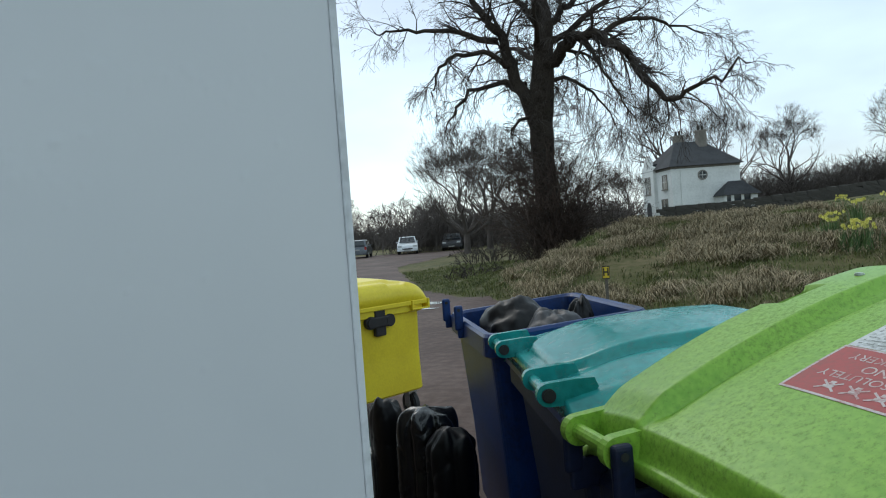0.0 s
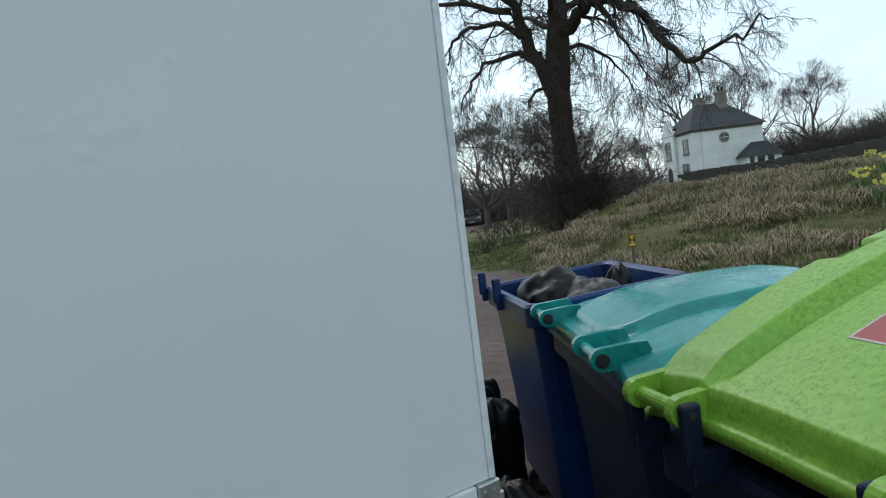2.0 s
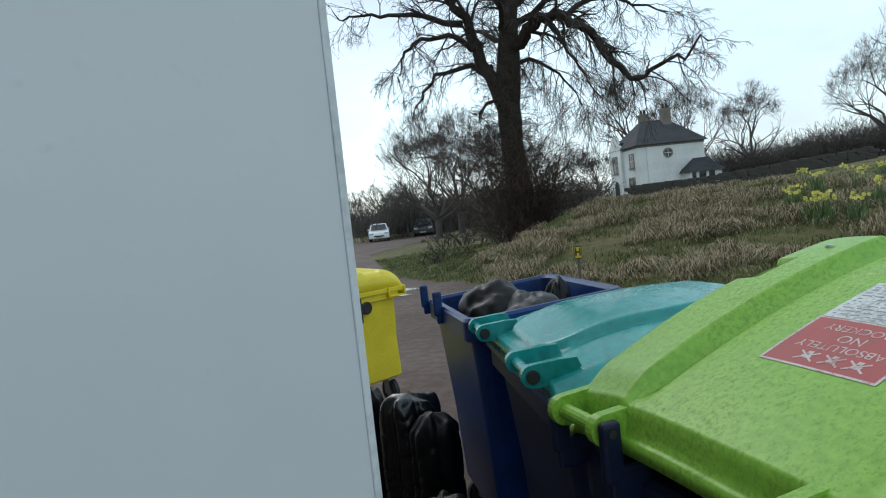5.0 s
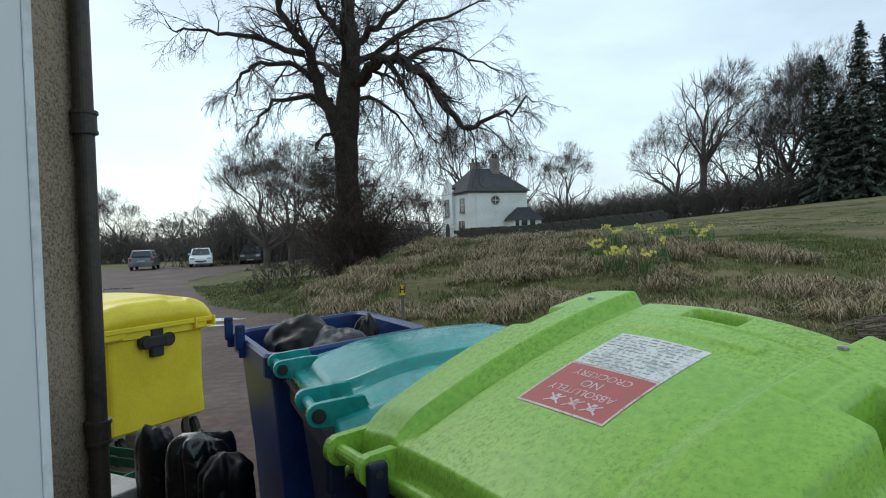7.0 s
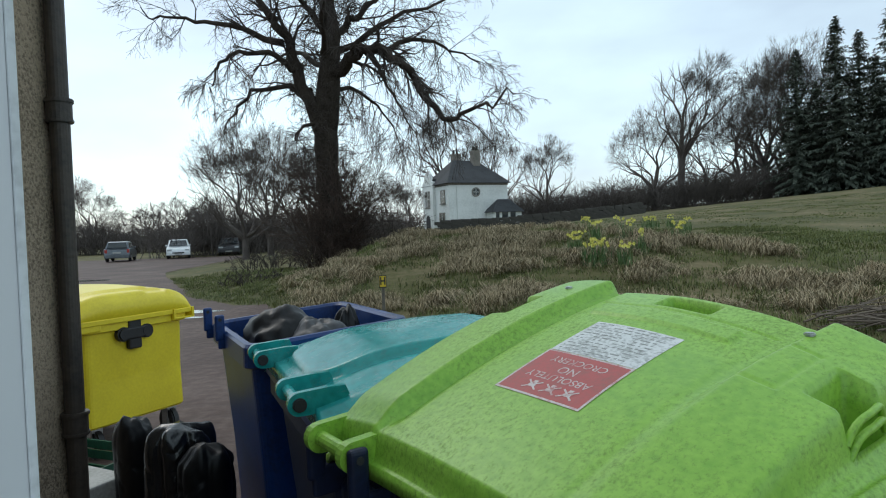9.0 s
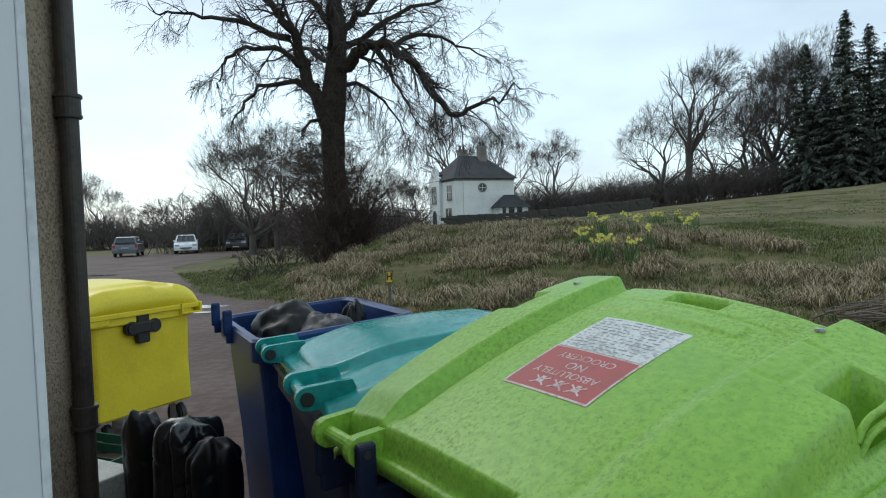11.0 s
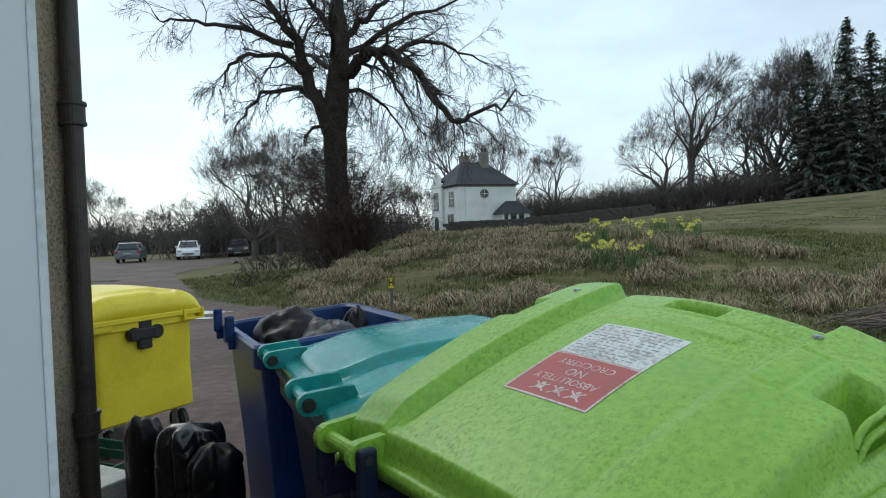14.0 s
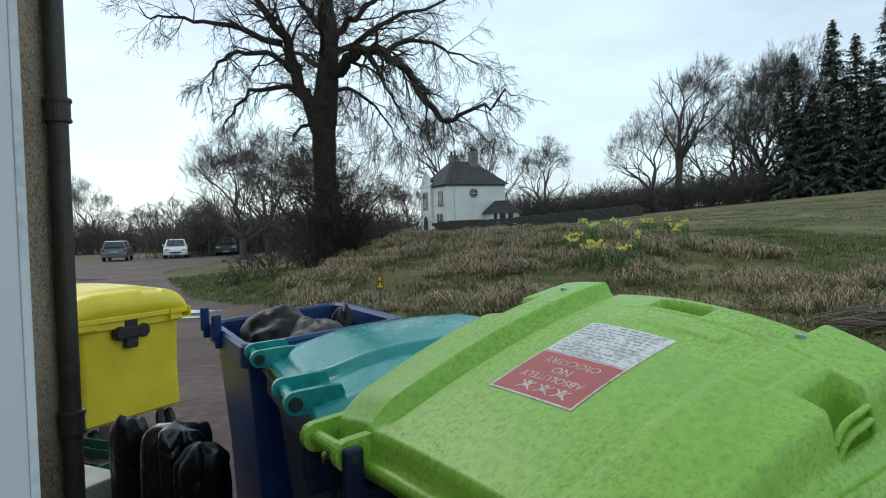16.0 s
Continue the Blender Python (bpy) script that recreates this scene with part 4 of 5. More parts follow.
thicket("bush", -3.85, 19.5, 0.75, 5.2, 150, M["briar"], "dense russet tangle of shoots round the tree's foot", 0.20, 5)
thicket("bush", -3.95, 19.9, 1.15, 2.9, 80, M["briar"], "dark tangle of shoots beside the old tree", 0.30, 5)
thicket("bush", -2.5, 21.2, 0.9, 2.3, 26, M["twig"], "bare dark bush beside the old tree", 0.4, 4)
thicket("bush", -7.2, 24.5, 2.2, 1.5, 60, M["twig"], "low bare scrub behind the old tree", 0.7, 4)
thicket("bush", -6.3, 18.7, 1.0, 0.8, 40, M["twig"], "low spread of fallen dead branches under the tree", 1.6, 3)


def bare_tree(high, wide, seed, stem=0.26, lean=0.0, limbs=6, deep=7):
    """Meshes of a bare broad-crowned tree: a short stem that forks again and again inside a rounded outline."""
    random.seed(seed)
    a, b = Mesher(), Mesher()
    r0 = high * 0.024
    top = Vector((lean * 0.05 * high, 0, high * stem))
    a.limb([Vector((0, 0, -0.3)), Vector((0, 0, 0.25)), top * 0.5, top], [r0 * 1.5, r0 * 1.1, r0, r0 * 0.92], 9)
    mid = high * (0.5 + stem * 0.42)

    def inside(p):
        x = p.x - lean * 0.30 * p.z
        return (x * x + p.y * p.y) / (wide * wide) + ((p.z - mid) / (high - mid)) ** 2 < random.uniform(0.75, 1.12)

    def fork(p, d, length, r, level):
        pts = [p]
        for i in range(2):
            d = (d + Vector((random.gauss(lean * 0.10, 0.13), random.gauss(0, 0.13), random.gauss(0.05, 0.11)))).normalized()
            pts.append(pts[-1] + d * length / 2)
        end = max(0.0055, r * 0.68)
        (a if level < 3 else b).limb(pts, [r, (r + end) / 2, end], 6 if level < 2 else (4 if level < 4 else 3))
        ok = inside(pts[-1])
        for k in range(1 if level < 2 else 4):
            q = pts[0].lerp(pts[-1], random.uniform(0.25, 1))
            e = rnd_dir(d, 0.8)
            w, tip = Vector((e.y, -e.x, 0.3)).normalized() * 0.0060, q + e * high * random.uniform(0.025, 0.06)
            n0 = len(b.v)
            b.v += [q - w, q + w, tip]
            b.f.append((n0, n0 + 1, n0 + 2))
        if level >= deep or not ok:
            for k in range(5):
                e = rnd_dir(d, 0.5)
                w, tip = Vector((e.y, -e.x, 0.3)).normalized() * 0.0060, pts[-1] + e * high * random.uniform(0.03, 0.075)
                n0 = len(b.v)
                b.v += [pts[-1] - w, pts[-1] + w, tip]
                b.f.append((n0, n0 + 1, n0 + 2))
            return
        for k in range(2 + (random.random() < 0.34)):
            fork(pts[-1], rnd_dir(d, 0.58), length * random.uniform(0.68, 0.86), end * random.uniform(0.62, 0.90), level + 1)
    for k in range(limbs):
        w = 2 * math.pi * (k + random.random() * 0.6) / limbs
        d = Vector((0.62 * math.cos(w) + lean * 0.15, 0.62 * math.sin(w), random.uniform(0.25, 1.1))).normalized()
        fork(top * random.uniform(0.8, 1.0), d, high * random.uniform(0.17, 0.22), r0 * random.uniform(0.45, 0.62), 0)
    fork(top, Vector((lean * 0.2, 0, 1)).normalized(), high * 0.22, r0 * 0.72, 0)
    return a.mesh("stem"), b.mesh("crown")


def tree_thing(meshes, x, y, s, turn, label, group, mt="hazed_twig"):
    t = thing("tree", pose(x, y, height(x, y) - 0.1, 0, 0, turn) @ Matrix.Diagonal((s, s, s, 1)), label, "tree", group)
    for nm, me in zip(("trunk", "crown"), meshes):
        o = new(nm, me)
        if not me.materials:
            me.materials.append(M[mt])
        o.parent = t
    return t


KINDS = [bare_tree(10, 3.4, 21, 0.24), bare_tree(10, 4.0, 22, 0.16, limbs=6), bare_tree(10, 3.2, 23, 0.20), bare_tree(10, 4.8, 24, 0.18, limbs=6)]
SWEPT = bare_tree(10, 3.0, 25, 0.34, 0.55)
SWEPT_LOW = bare_tree(10, 4.6, 26, 0.22, 0.15, 6)


def at(px, dist):
    """The x of a bearing given by its tangent, at that distance ahead."""
    return 0.13 + px * dist


for kind, bearing, dist, high, lab in (
    (0, -0.016, 92, 17.0, "bare tree behind the white house"), (0, 0.045, 95, 14.0, "bare tree behind the white house"),
    (2, 0.133, 98, 13.0, "bare round-crowned tree by the field wall"),
    
    (1, 0.385, 104, 16.0, "bare tree in the wood's edge"), (2, 0.430, 106, 17.0, "bare tree in the wood's edge"), (0, 0.470, 104, 23.0, "tall bare tree by the firs"), (2, 0.515, 106, 25.0, "tall bare tree by the firs"), (1, 0.56, 110, 22.0, "bare tree by the firs"),
    (1, -0.345, 40, 9.0, "bare spreading tree beyond the old tree"), (3, -0.305, 44, 9.0, "bare spreading tree beyond the old tree"), (1, -0.265, 38, 6.5, "bare spreading tree beyond the old tree"), (3, -0.225, 42, 7.0, "bare tree half hidden by the old tree"), (1, -0.165, 46, 6.5, "bare tree half hidden by the old tree"), (0, -0.115, 60, 6.0, "small bare tree near the white house"), (2, -0.085, 64, 6.5, "small bare tree near the white house"),
    (3, -0.592, 74, 8.8, "bare tree beyond the car park"), (1, -0.46, 76, 6.8, "bare tree beyond the car park"), (3, -0.415, 78, 6.5, "bare tree beyond the car park"), (1, -0.555, 78, 5.6, "bare tree beyond the car park"), (2, -0.50, 80, 6.0, "bare tree beyond the car park"), (1, -0.65, 76, 6.5, "bare tree beyond the car park"), (3, -0.70, 76, 6.5, "bare tree beyond the car park"), (1, -0.38, 70, 6.5, "bare tree beyond the car park"),
):
    tree_thing(KINDS[kind], at(bearing, dist), dist, high / 9.6, (bearing * 1000) % 360, lab, "bare trees")

tree_thing(SWEPT_LOW, at(0.300, 100), 100, 15.5 / 9.6, 0, "broad low bare tree at the field's edge", "bare trees")
tree_thing(SWEPT, at(0.338, 102), 102, 22.5 / 9.6, 0, "tall bare tree leaning with the wind", "bare trees")
random.seed(31)


def far_wood(name, a, b, deep, high, count, label, material="hazed_twig"):
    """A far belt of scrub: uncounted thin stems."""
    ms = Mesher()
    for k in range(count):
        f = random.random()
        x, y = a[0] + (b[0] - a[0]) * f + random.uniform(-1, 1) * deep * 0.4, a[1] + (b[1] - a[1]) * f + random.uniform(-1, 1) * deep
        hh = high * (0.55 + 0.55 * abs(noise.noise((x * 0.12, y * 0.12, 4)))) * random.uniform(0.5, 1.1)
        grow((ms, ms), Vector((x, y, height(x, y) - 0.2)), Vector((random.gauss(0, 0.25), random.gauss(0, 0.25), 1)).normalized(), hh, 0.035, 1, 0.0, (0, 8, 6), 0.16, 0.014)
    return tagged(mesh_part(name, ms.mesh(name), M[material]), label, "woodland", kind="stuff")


far_wood("far_scrub", (-75, 72), (-19, 78), 6, 5.2, 1700, "belt of bare scrub and saplings beyond the car park")
far_wood("far_scrub", (-24, 54), (-7, 74), 6, 5.4, 1100, "bare scrub behind the old tree")
far_wood("far_scrub", (-9.8, 40), (-4, 44), 3, 3.6, 240, "dense bare scrub close behind the old tree")
far_wood("far_scrub", (-2, 100), (62, 100), 4, 6.5, 2600, "belt of bare scrub along the far field edge")
far_wood("far_scrub", (0, 110), (70, 110), 4, 9.0, 700, "taller bare scrub behind the far field edge")
far_wood("far_scrub", (56, 108), (95, 100), 6, 11.0, 350, "dim wood of bare trees beside the firs")
for k in range(9):
    b = 0.46 + 0.38 * k / 9 + random.uniform(-0.01, 0.01)
    dd = random.uniform(104, 120)
    tree_thing(KINDS[k % 4], at(b, dd), dd, random.uniform(1.2, 1.9), 41 * k, "bare tree in the wood beside the firs", "bare trees")


def fir(high, wide, seed):
    """Meshes of a conifer: stem and drooping tiers of needled sprays."""
    random.seed(seed)
    a, b = Mesher(), Mesher()
    a.limb([Vector((0, 0, high * k / 5 - 0.3)) for k in range(6)], [high * 0.016 * (1.05 - k / 5) for k in range(6)], 7)
    z = high * 0.05
    while z < high * 0.985:
        for k in range(5):
            zz = z + random.uniform(-0.02, 0.02) * high
            f = min(0.99, max(0.0, zz / high))
            w = random.uniform(0, 2 * math.pi)
            L = (wide * (1 - f) ** 0.85 + 0.10) * random.uniform(0.55, 1.25)
            d = Vector((math.cos(w), math.sin(w), 0.30 - 0.62 * (1 - f) * random.uniform(0.6, 1.2)))
            n = max(3, int(L / 0.26))
            for i in range(n):
                q = Vector((0, 0, zz)) + d * (L * (i + 0.5) / n) - Vector((0, 0, 0.10 * L * (i / n) ** 2))
                for side in (-1, 1, 0):
                    tip = q + d * random.uniform(0.15, 0.5) + Vector((-d.y, d.x, 0)) * side * random.uniform(0.2, 0.6) * (1 - 0.5 * i / n) + Vector((0, 0, random.uniform(-0.5, 0.06)))
                    b.blade(q, tip, random.uniform(0.06, 0.15), Vector((0, 0, 0.06)))
        z += high * 0.0115
    return a.mesh("stem"), b.mesh("crown")


FIRS = [fir(20, 5.6, 41), fir(20, 5.0, 42)]
for kind, bearing, dist, high in ((0, 0.520, 96, 21.5), (1, 0.579, 93, 24.7), (0, 0.615, 93, 22.5), (1, 0.667, 90, 26.0), (0, 0.72, 90, 25), (0, 0.55, 99, 17), (1, 0.64, 97, 20), (0, 0.79, 92, 25)):
    tree_thing(FIRS[kind], at(bearing, dist), dist, high / 20, (bearing * 997) % 360, "tall dark conifer at the edge of the wood", "conifers", "needles")

# ---- the white house ----
HB = height(-2, 70) - 0.1
house = thing("house", pose(-1.15, 67.0, HB, 0, 0, 25), "white rendered two-storey house with a hipped slate roof", "house")
HW, HD, HE = 7.0, 6.8, 5.1
part("wall", boxes((0, HW, 0, 0.3, 0, HE), (0, 0.3, 0.302, HD, 0, HE), (HW - 0.3, HW, 0.302, HD, 0, HE), (0.302, HW - 0.302, HD - 0.3, HD, 0, HE)), M["render"], house)
part("eaves_band", boxes((-0.06, HW + 0.06, -0.06, HD + 0.06, HE + 0.002, HE + 0.22)), M["stone"], house, "grey stone eaves band")


def hip(w0, w1, d0, d1, z0, z1, inset):
    bm = bmesh.new()
    c = [bm.verts.new(p) for p in ((w0, d0, z0), (w1, d0, z0), (w1, d1, z0), (w0, d1, z0))]
    my = (d0 + d1) / 2
    r = [bm.verts.new((w0 + inset, my, z1)), bm.verts.new((w1 - inset, my, z1))]
    for f in ((c[0], c[1], r[1], r[0]), (c[1], c[2], r[1]), (c[2], c[3], r[0], r[1]), (c[3], c[0], r[0]), c[::-1]):
        bm.faces.new(f)
    bmesh.ops.recalc_face_normals(bm, faces=bm.faces[:])
    return bm


roof = part("roof", hip(-0.35, HW + 0.35, -0.35, HD + 0.35, HE + 0.225, HE + 3.0, 2.4), M["slate"], house, "dark slate hipped roof")
for cx, cy, hh in ((HW * 0.66, HD * 0.42, 1.25), (HW * 0.40, HD * 0.62, 1.0)):
    ch = part("chimney", boxes((cx - 0.42, cx + 0.42, cy - 0.4, cy + 0.4, HE + 1.6, HE + 2.6 + hh), (cx - 0.5, cx + 0.5, cy - 0.48, cy + 0.48, HE + 2.6 + hh, HE + 2.78 + hh)), M["stone"], house, "stone chimney stack")
    for dx in (-0.2, 0.2):
        part("chimney_pot", tubes(((cx + dx, cy, HE + 2.78 + hh), (cx + dx, cy, HE + 3.25 + hh), 0.14, 0.11), n=10), M["drystone"], ch)
bm = bmesh.new()
prism(bm, [(0, 0), (0, HE + 0.6), (0.5, HE + 0.8), (0.8, HE + 1.5), (1.5, HE + 2.0), (2.2, HE + 1.5), (2.5, HE + 0.8), (3.0, HE + 0.6), (3.0, 0)], -0.2, 0.12)
gab = part("gable", bm, M["render"], house, "curved white gable over the entrance")
gab.matrix_basis = pose(-0.12, HD - 0.1, 0, 0, 0, -90)
part("gable_roof", boxes((-0.1, 3.0, HD - 2.9, HD - 0.3, HE + 0.7, HE + 0.95)), M["slate"], house)


def window(parent, m, w, h, bars=1):
    o = part("window", boxes((-w / 2, w / 2, -0.02, 0.02, 0, h)), M["glass"], parent)
    o.matrix_basis = m
    t = 0.07
    part("window_frame", boxes((-w / 2 - t, -w / 2, -0.05, 0.03, -t, h + t), (w / 2, w / 2 + t, -0.05, 0.03, -t, h + t), (-w / 2, w / 2, -0.05, 0.03, h, h + t), (-w / 2, w / 2, -0.05, 0.03, -t, 0)), M["stone"], o)
    for k in range(bars):
        x = -w / 2 + w * (k + 1) / (bars + 1)
        part("glazing_bar", boxes((x - 0.025, x + 0.025, -0.045, 0.025, 0, h)), M["frame"], o)
    part("glazing_bar", boxes((-w / 2, w / 2, -0.042, 0.022, h * 0.5 - 0.025, h * 0.5 + 0.025)), M["frame"], o)
    part("window_sill", boxes((-w / 2 - 0.15, w / 2 + 0.15, -0.14, 0.0, -t - 0.1, -t - 0.002)), M["stone"], o)


def round_window(parent, x, z, r):
    o = part("round_window", tubes(((x, -0.03, z), (x, 0.03, z), r), n=24), M["glass"], parent)
    bm = bmesh.new()
    for k in range(24):
        a0, a1 = 2 * math.pi * k / 24, 2 * math.pi * (k + 1) / 24
        vs = []
        for yy in (-0.07, 0.0):
            for rr in (r, r + 0.12):
                for a in (a0, a1):
                    vs.append(bm.verts.new((x + rr * math.cos(a), yy, z + rr * math.sin(a))))
        for f in ((0, 1, 3, 2), (2, 3, 7, 6), (0, 4, 5, 1)):
            bm.faces.new([vs[i] for i in f])
    part("window_frame", bm, M["stone"], o)
    part("glazing_bar", boxes((x - 0.018, x + 0.018, -0.045, -0.02, z - r, z + r), (x - r, x - 0.031, -0.045, -0.02, z - 0.03, z + 0.03), (x + 0.031, x + r, -0.045, -0.02, z - 0.03, z + 0.03)), M["frame"], o)


round_window(house, HW * 0.45, HE - 0.75, 0.38)
round_window(house, HW * 0.47, 1.05, 0.32)
window(house, pose(-0.03, 1.6, 3.3, 0, 0, -90), 1.0, 1.3)
window(house, pose(-0.03, 1.9, 0.3, 0, 0, -90), 1.3, 1.9)
window(house, pose(-0.30, HD - 1.6, 3.0, 0, 0, -90), 1.2, 1.7)
bm = bmesh.new()
prism(bm, [(-0.55, 0), (-0.55, 1.5), (-0.38, 1.9), (0, 2.1), (0.38, 1.9), (0.55, 1.5), (0.55, 0)], -0.04, 0.03)
dr = part("door", bm, M["slate"], house, "dark arched entrance door")
dr.matrix_basis = pose(-0.34, HD - 1.6, 0, 0, 0, -90)
part("rainwater_pipe", tubes(((0.9, -0.06, 0), (0.9, -0.06, HE), 0.05), n=8), M["render"], house)
porch = part("porch", boxes((HW * 0.62, HW * 1.10, -1.7, -1.5, 0, 0.8), (HW * 0.62, HW * 0.655, -1.7, -1.5, 0.8, 2.1), (HW * 0.72, HW * 0.76, -1.7, -1.5, 0.8, 2.1), (HW * 0.865, HW * 0.905, -1.7, -1.5, 0.8, 2.1), (HW * 1.0, HW * 1.10, -1.7, -1.5, 0.8, 2.1), (HW * 0.62, HW * 0.65, -1.498, -0.002, 0, 2.1), (HW * 1.07, HW * 1.10, -1.498, -0.002, 0, 2.1)), M["render"], house, "small white porch")
part("porch_roof", hip(HW * 0.58, HW * 1.14, -2.0, 0.3, 2.105, 3.5, 1.2), M["slate"], house, "dark slate hipped porch roof")
part("porch_window", boxes((HW * 0.655, HW * 0.72, -1.62, -1.58, 0.8, 2.1), (HW * 0.76, HW * 0.865, -1.62, -1.58, 0.8, 2.1), (HW * 0.905, HW * 1.0, -1.62, -1.58, 0.8, 2.1)), M["glass"], house)

# dry-stone wall before the house and along the field
random.seed(51)


def stone_mesh():
    bm = bmesh.new()
    box(bm, -0.5, 0.5, -0.5, 0.5, 0, 1)
    for v in bm.verts:
        v.co += Vector((random.gauss(0, 0.07), random.gauss(0, 0.05), random.gauss(0, 0.07)))
    me = bpy.data.meshes.new("stone")
    bm.to_mesh(me)
    bm.free()
    me.materials.append(M["drystone"])
    return me


STONES = [stone_mesh() for _ in range(5)]
fw = thing("field_wall", Matrix.Identity(4), "dark mossy dry-stone wall in front of the house", "wall", kind="structure")
for (xa, ya), (xb, yb) in (((-2.2, 60.0), (11.0, 60.5)), ((11.0, 60.5), (17.5, 62.6))):
    L = math.hypot(xb - xa, yb - ya)
    ang = math.degrees(math.atan2(yb - ya, xb - xa))
    for row in range(4):
        s = -0.3 * (row % 2)
        while s < L:
            w = random.uniform(0.55, 1.05)
            x, y = xa + (xb - xa) * (s + w / 2) / L, ya + (yb - ya) * (s + w / 2) / L
            o = new("stone", random.choice(STONES))
            o.parent = fw
            o.matrix_basis = pose(x, y, height(x, y) - 0.1 + 0.29 * row, 0, 0, ang + random.gauss(0, 2)) @ Matrix.Diagonal((w, 0.45, 0.31, 1))
            s += w

# ---- parked cars ----


def car(name, m, paint, label, rear):
    """A small hatchback; its own x runs across, y to the end that faces the camera."""
    c = thing(name, m, label, "car", "parked cars")
    W, L = 1.68, 3.9

    def shell(prof, half, mt, nm, tumble=0.0, base=0.0):
        bm = bmesh.new()
        rows = []
        for s in (-1, -0.92, 0.92, 1):
            rows.append([bm.verts.new((s * (half - tumble * max(0, z - base)) * (1 if abs(s) == 1 else 1), y, z - (0.03 if abs(s) == 1 and z > 0.5 else 0))) for y, z in prof])
        for a, b in zip(rows, rows[1:]):
            for i in range(len(prof)):
                j = (i + 1) % len(prof)
                bm.faces.new((a[i], a[j], b[j], b[i]))
        bm.faces.new(rows[0][::-1])
        bm.faces.new(rows[-1])
        bmesh.ops.recalc_face_normals(bm, faces=bm.faces[:])
        return part(nm, bm, mt, c)
    nose = [(-1.95, 0.28), (-1.93, 0.62), (-1.82, 0.74), (-0.95, 0.93), (1.75, 0.96), (1.93, 0.86), (1.97, 0.5), (1.93, 0.28)]
    body = shell(nose, W / 2, paint, "body")
    cabin = [(-1.05, 0.92), (-0.35, 1.40), (-0.1, 1.46), (1.25, 1.46), (1.5, 1.40), (1.82, 0.95)]
    shell(cabin, W / 2 - 0.04, paint, "cabin", 0.28, 0.92)
    ends = {"front": (-1, -1.05, -0.35, 0.92, 1.40), "rear": (1, 1.82, 1.5, 0.95, 1.40)}
    for nm, (s, y0, y1, z0, z1) in ends.items():
        bm = bmesh.new()
        k = 0.02 * s
        vs = [bm.verts.new(p) for p in ((-0.66, y0 * 0.99 + k, z0 + 0.05), (0.66, y0 * 0.99 + k, z0 + 0.05), (0.56, y1 + k * 1.5, z1 - 0.03), (-0.56, y1 + k * 1.5, z1 - 0.03))]
        f = bm.faces.new(vs)
        r = bmesh.ops.extrude_face_region(bm, geom=[f])
        bmesh.ops.translate(bm, verts=[v for v in r["geom"] if isinstance(v, bmesh.types.BMVert)], vec=(0, k, 0.02))
        bmesh.ops.recalc_face_normals(bm, faces=bm.faces[:])
        part("windscreen" if nm == "front" else "rear_window", bm, M["glass"], c)
    for s in (-1, 1):
        bm = bmesh.new()
        vs = [bm.verts.new((s * (W / 2 - 0.035 - 0.28 * (z - 0.92) + 0.006), y, z)) for y, z in ((-0.8, 0.99), (1.55, 0.99), (1.35, 1.36), (-0.3, 1.36))]
        bm.faces.new(vs)
        part("side_window", bm, M["glass"], c)
        part("mirror", boxes((s * 0.86 - 0.07, s * 0.86 + 0.07, -0.75, -0.63, 0.95, 1.07), bevel=0.02), paint, c)
        part("headlight", boxes((s * 0.62 - 0.16, s * 0.62 + 0.16, -1.95, -1.75, 0.60, 0.74), bevel=0.03), M["lamp_clear"], c)
        part("tail_light", boxes((s * 0.72 - 0.09, s * 0.72 + 0.09, 1.84, 1.955, 0.62, 0.90), bevel=0.02), M["lamp_red"], c)
        for yy in (-1.25, 1.25):
            wh = part("wheel", tubes(((s * 0.66, yy, 0.30), (s * 0.845, yy, 0.30), 0.30), n=24, bevel=0.03), M["black"], c)
            part("rim", tubes(((s * 0.846, yy, 0.30), (s * 0.856, yy, 0.30), 0.19), n=18), M["steel"], wh)
    part("front_bumper", boxes((-0.80, 0.80, -2.0, -1.88, 0.26, 0.52), bevel=0.04), paint, c)
    part("grille", boxes((-0.42, 0.42, -2.006, -1.99, 0.40, 0.50), bevel=0.004), M["black"], c)
    part("rear_bumper", boxes((-0.80, 0.80, 1.90, 2.03, 0.26, 0.55), bevel=0.04), paint, c)
    part("number_plate", boxes((-0.26, 0.26, -2.022, -2.008, 0.30, 0.40)), M["board"], c)
    part("number_plate", boxes((-0.26, 0.26, 1.975, 2.045, 0.60, 0.71)), M["board"], c)
    return c


car("parked_car", pose(-25.3, 46.5, 0.02, 0, 0, 201), M["car_grey"], "blue-grey hatchback parked with its tail to the drive", True)
car("parked_car", pose(-22.2, 49.3, 0.02, 0, 0, 23), M["car_white"], "small white hatchback parked nose to the drive", False)
car("parked_car", pose(-19.6, 53.3, height(-19.6, 53.3) + 0.02, 0, 0, 17), M["car_dark"], "dark grey car parked under the trees", False)

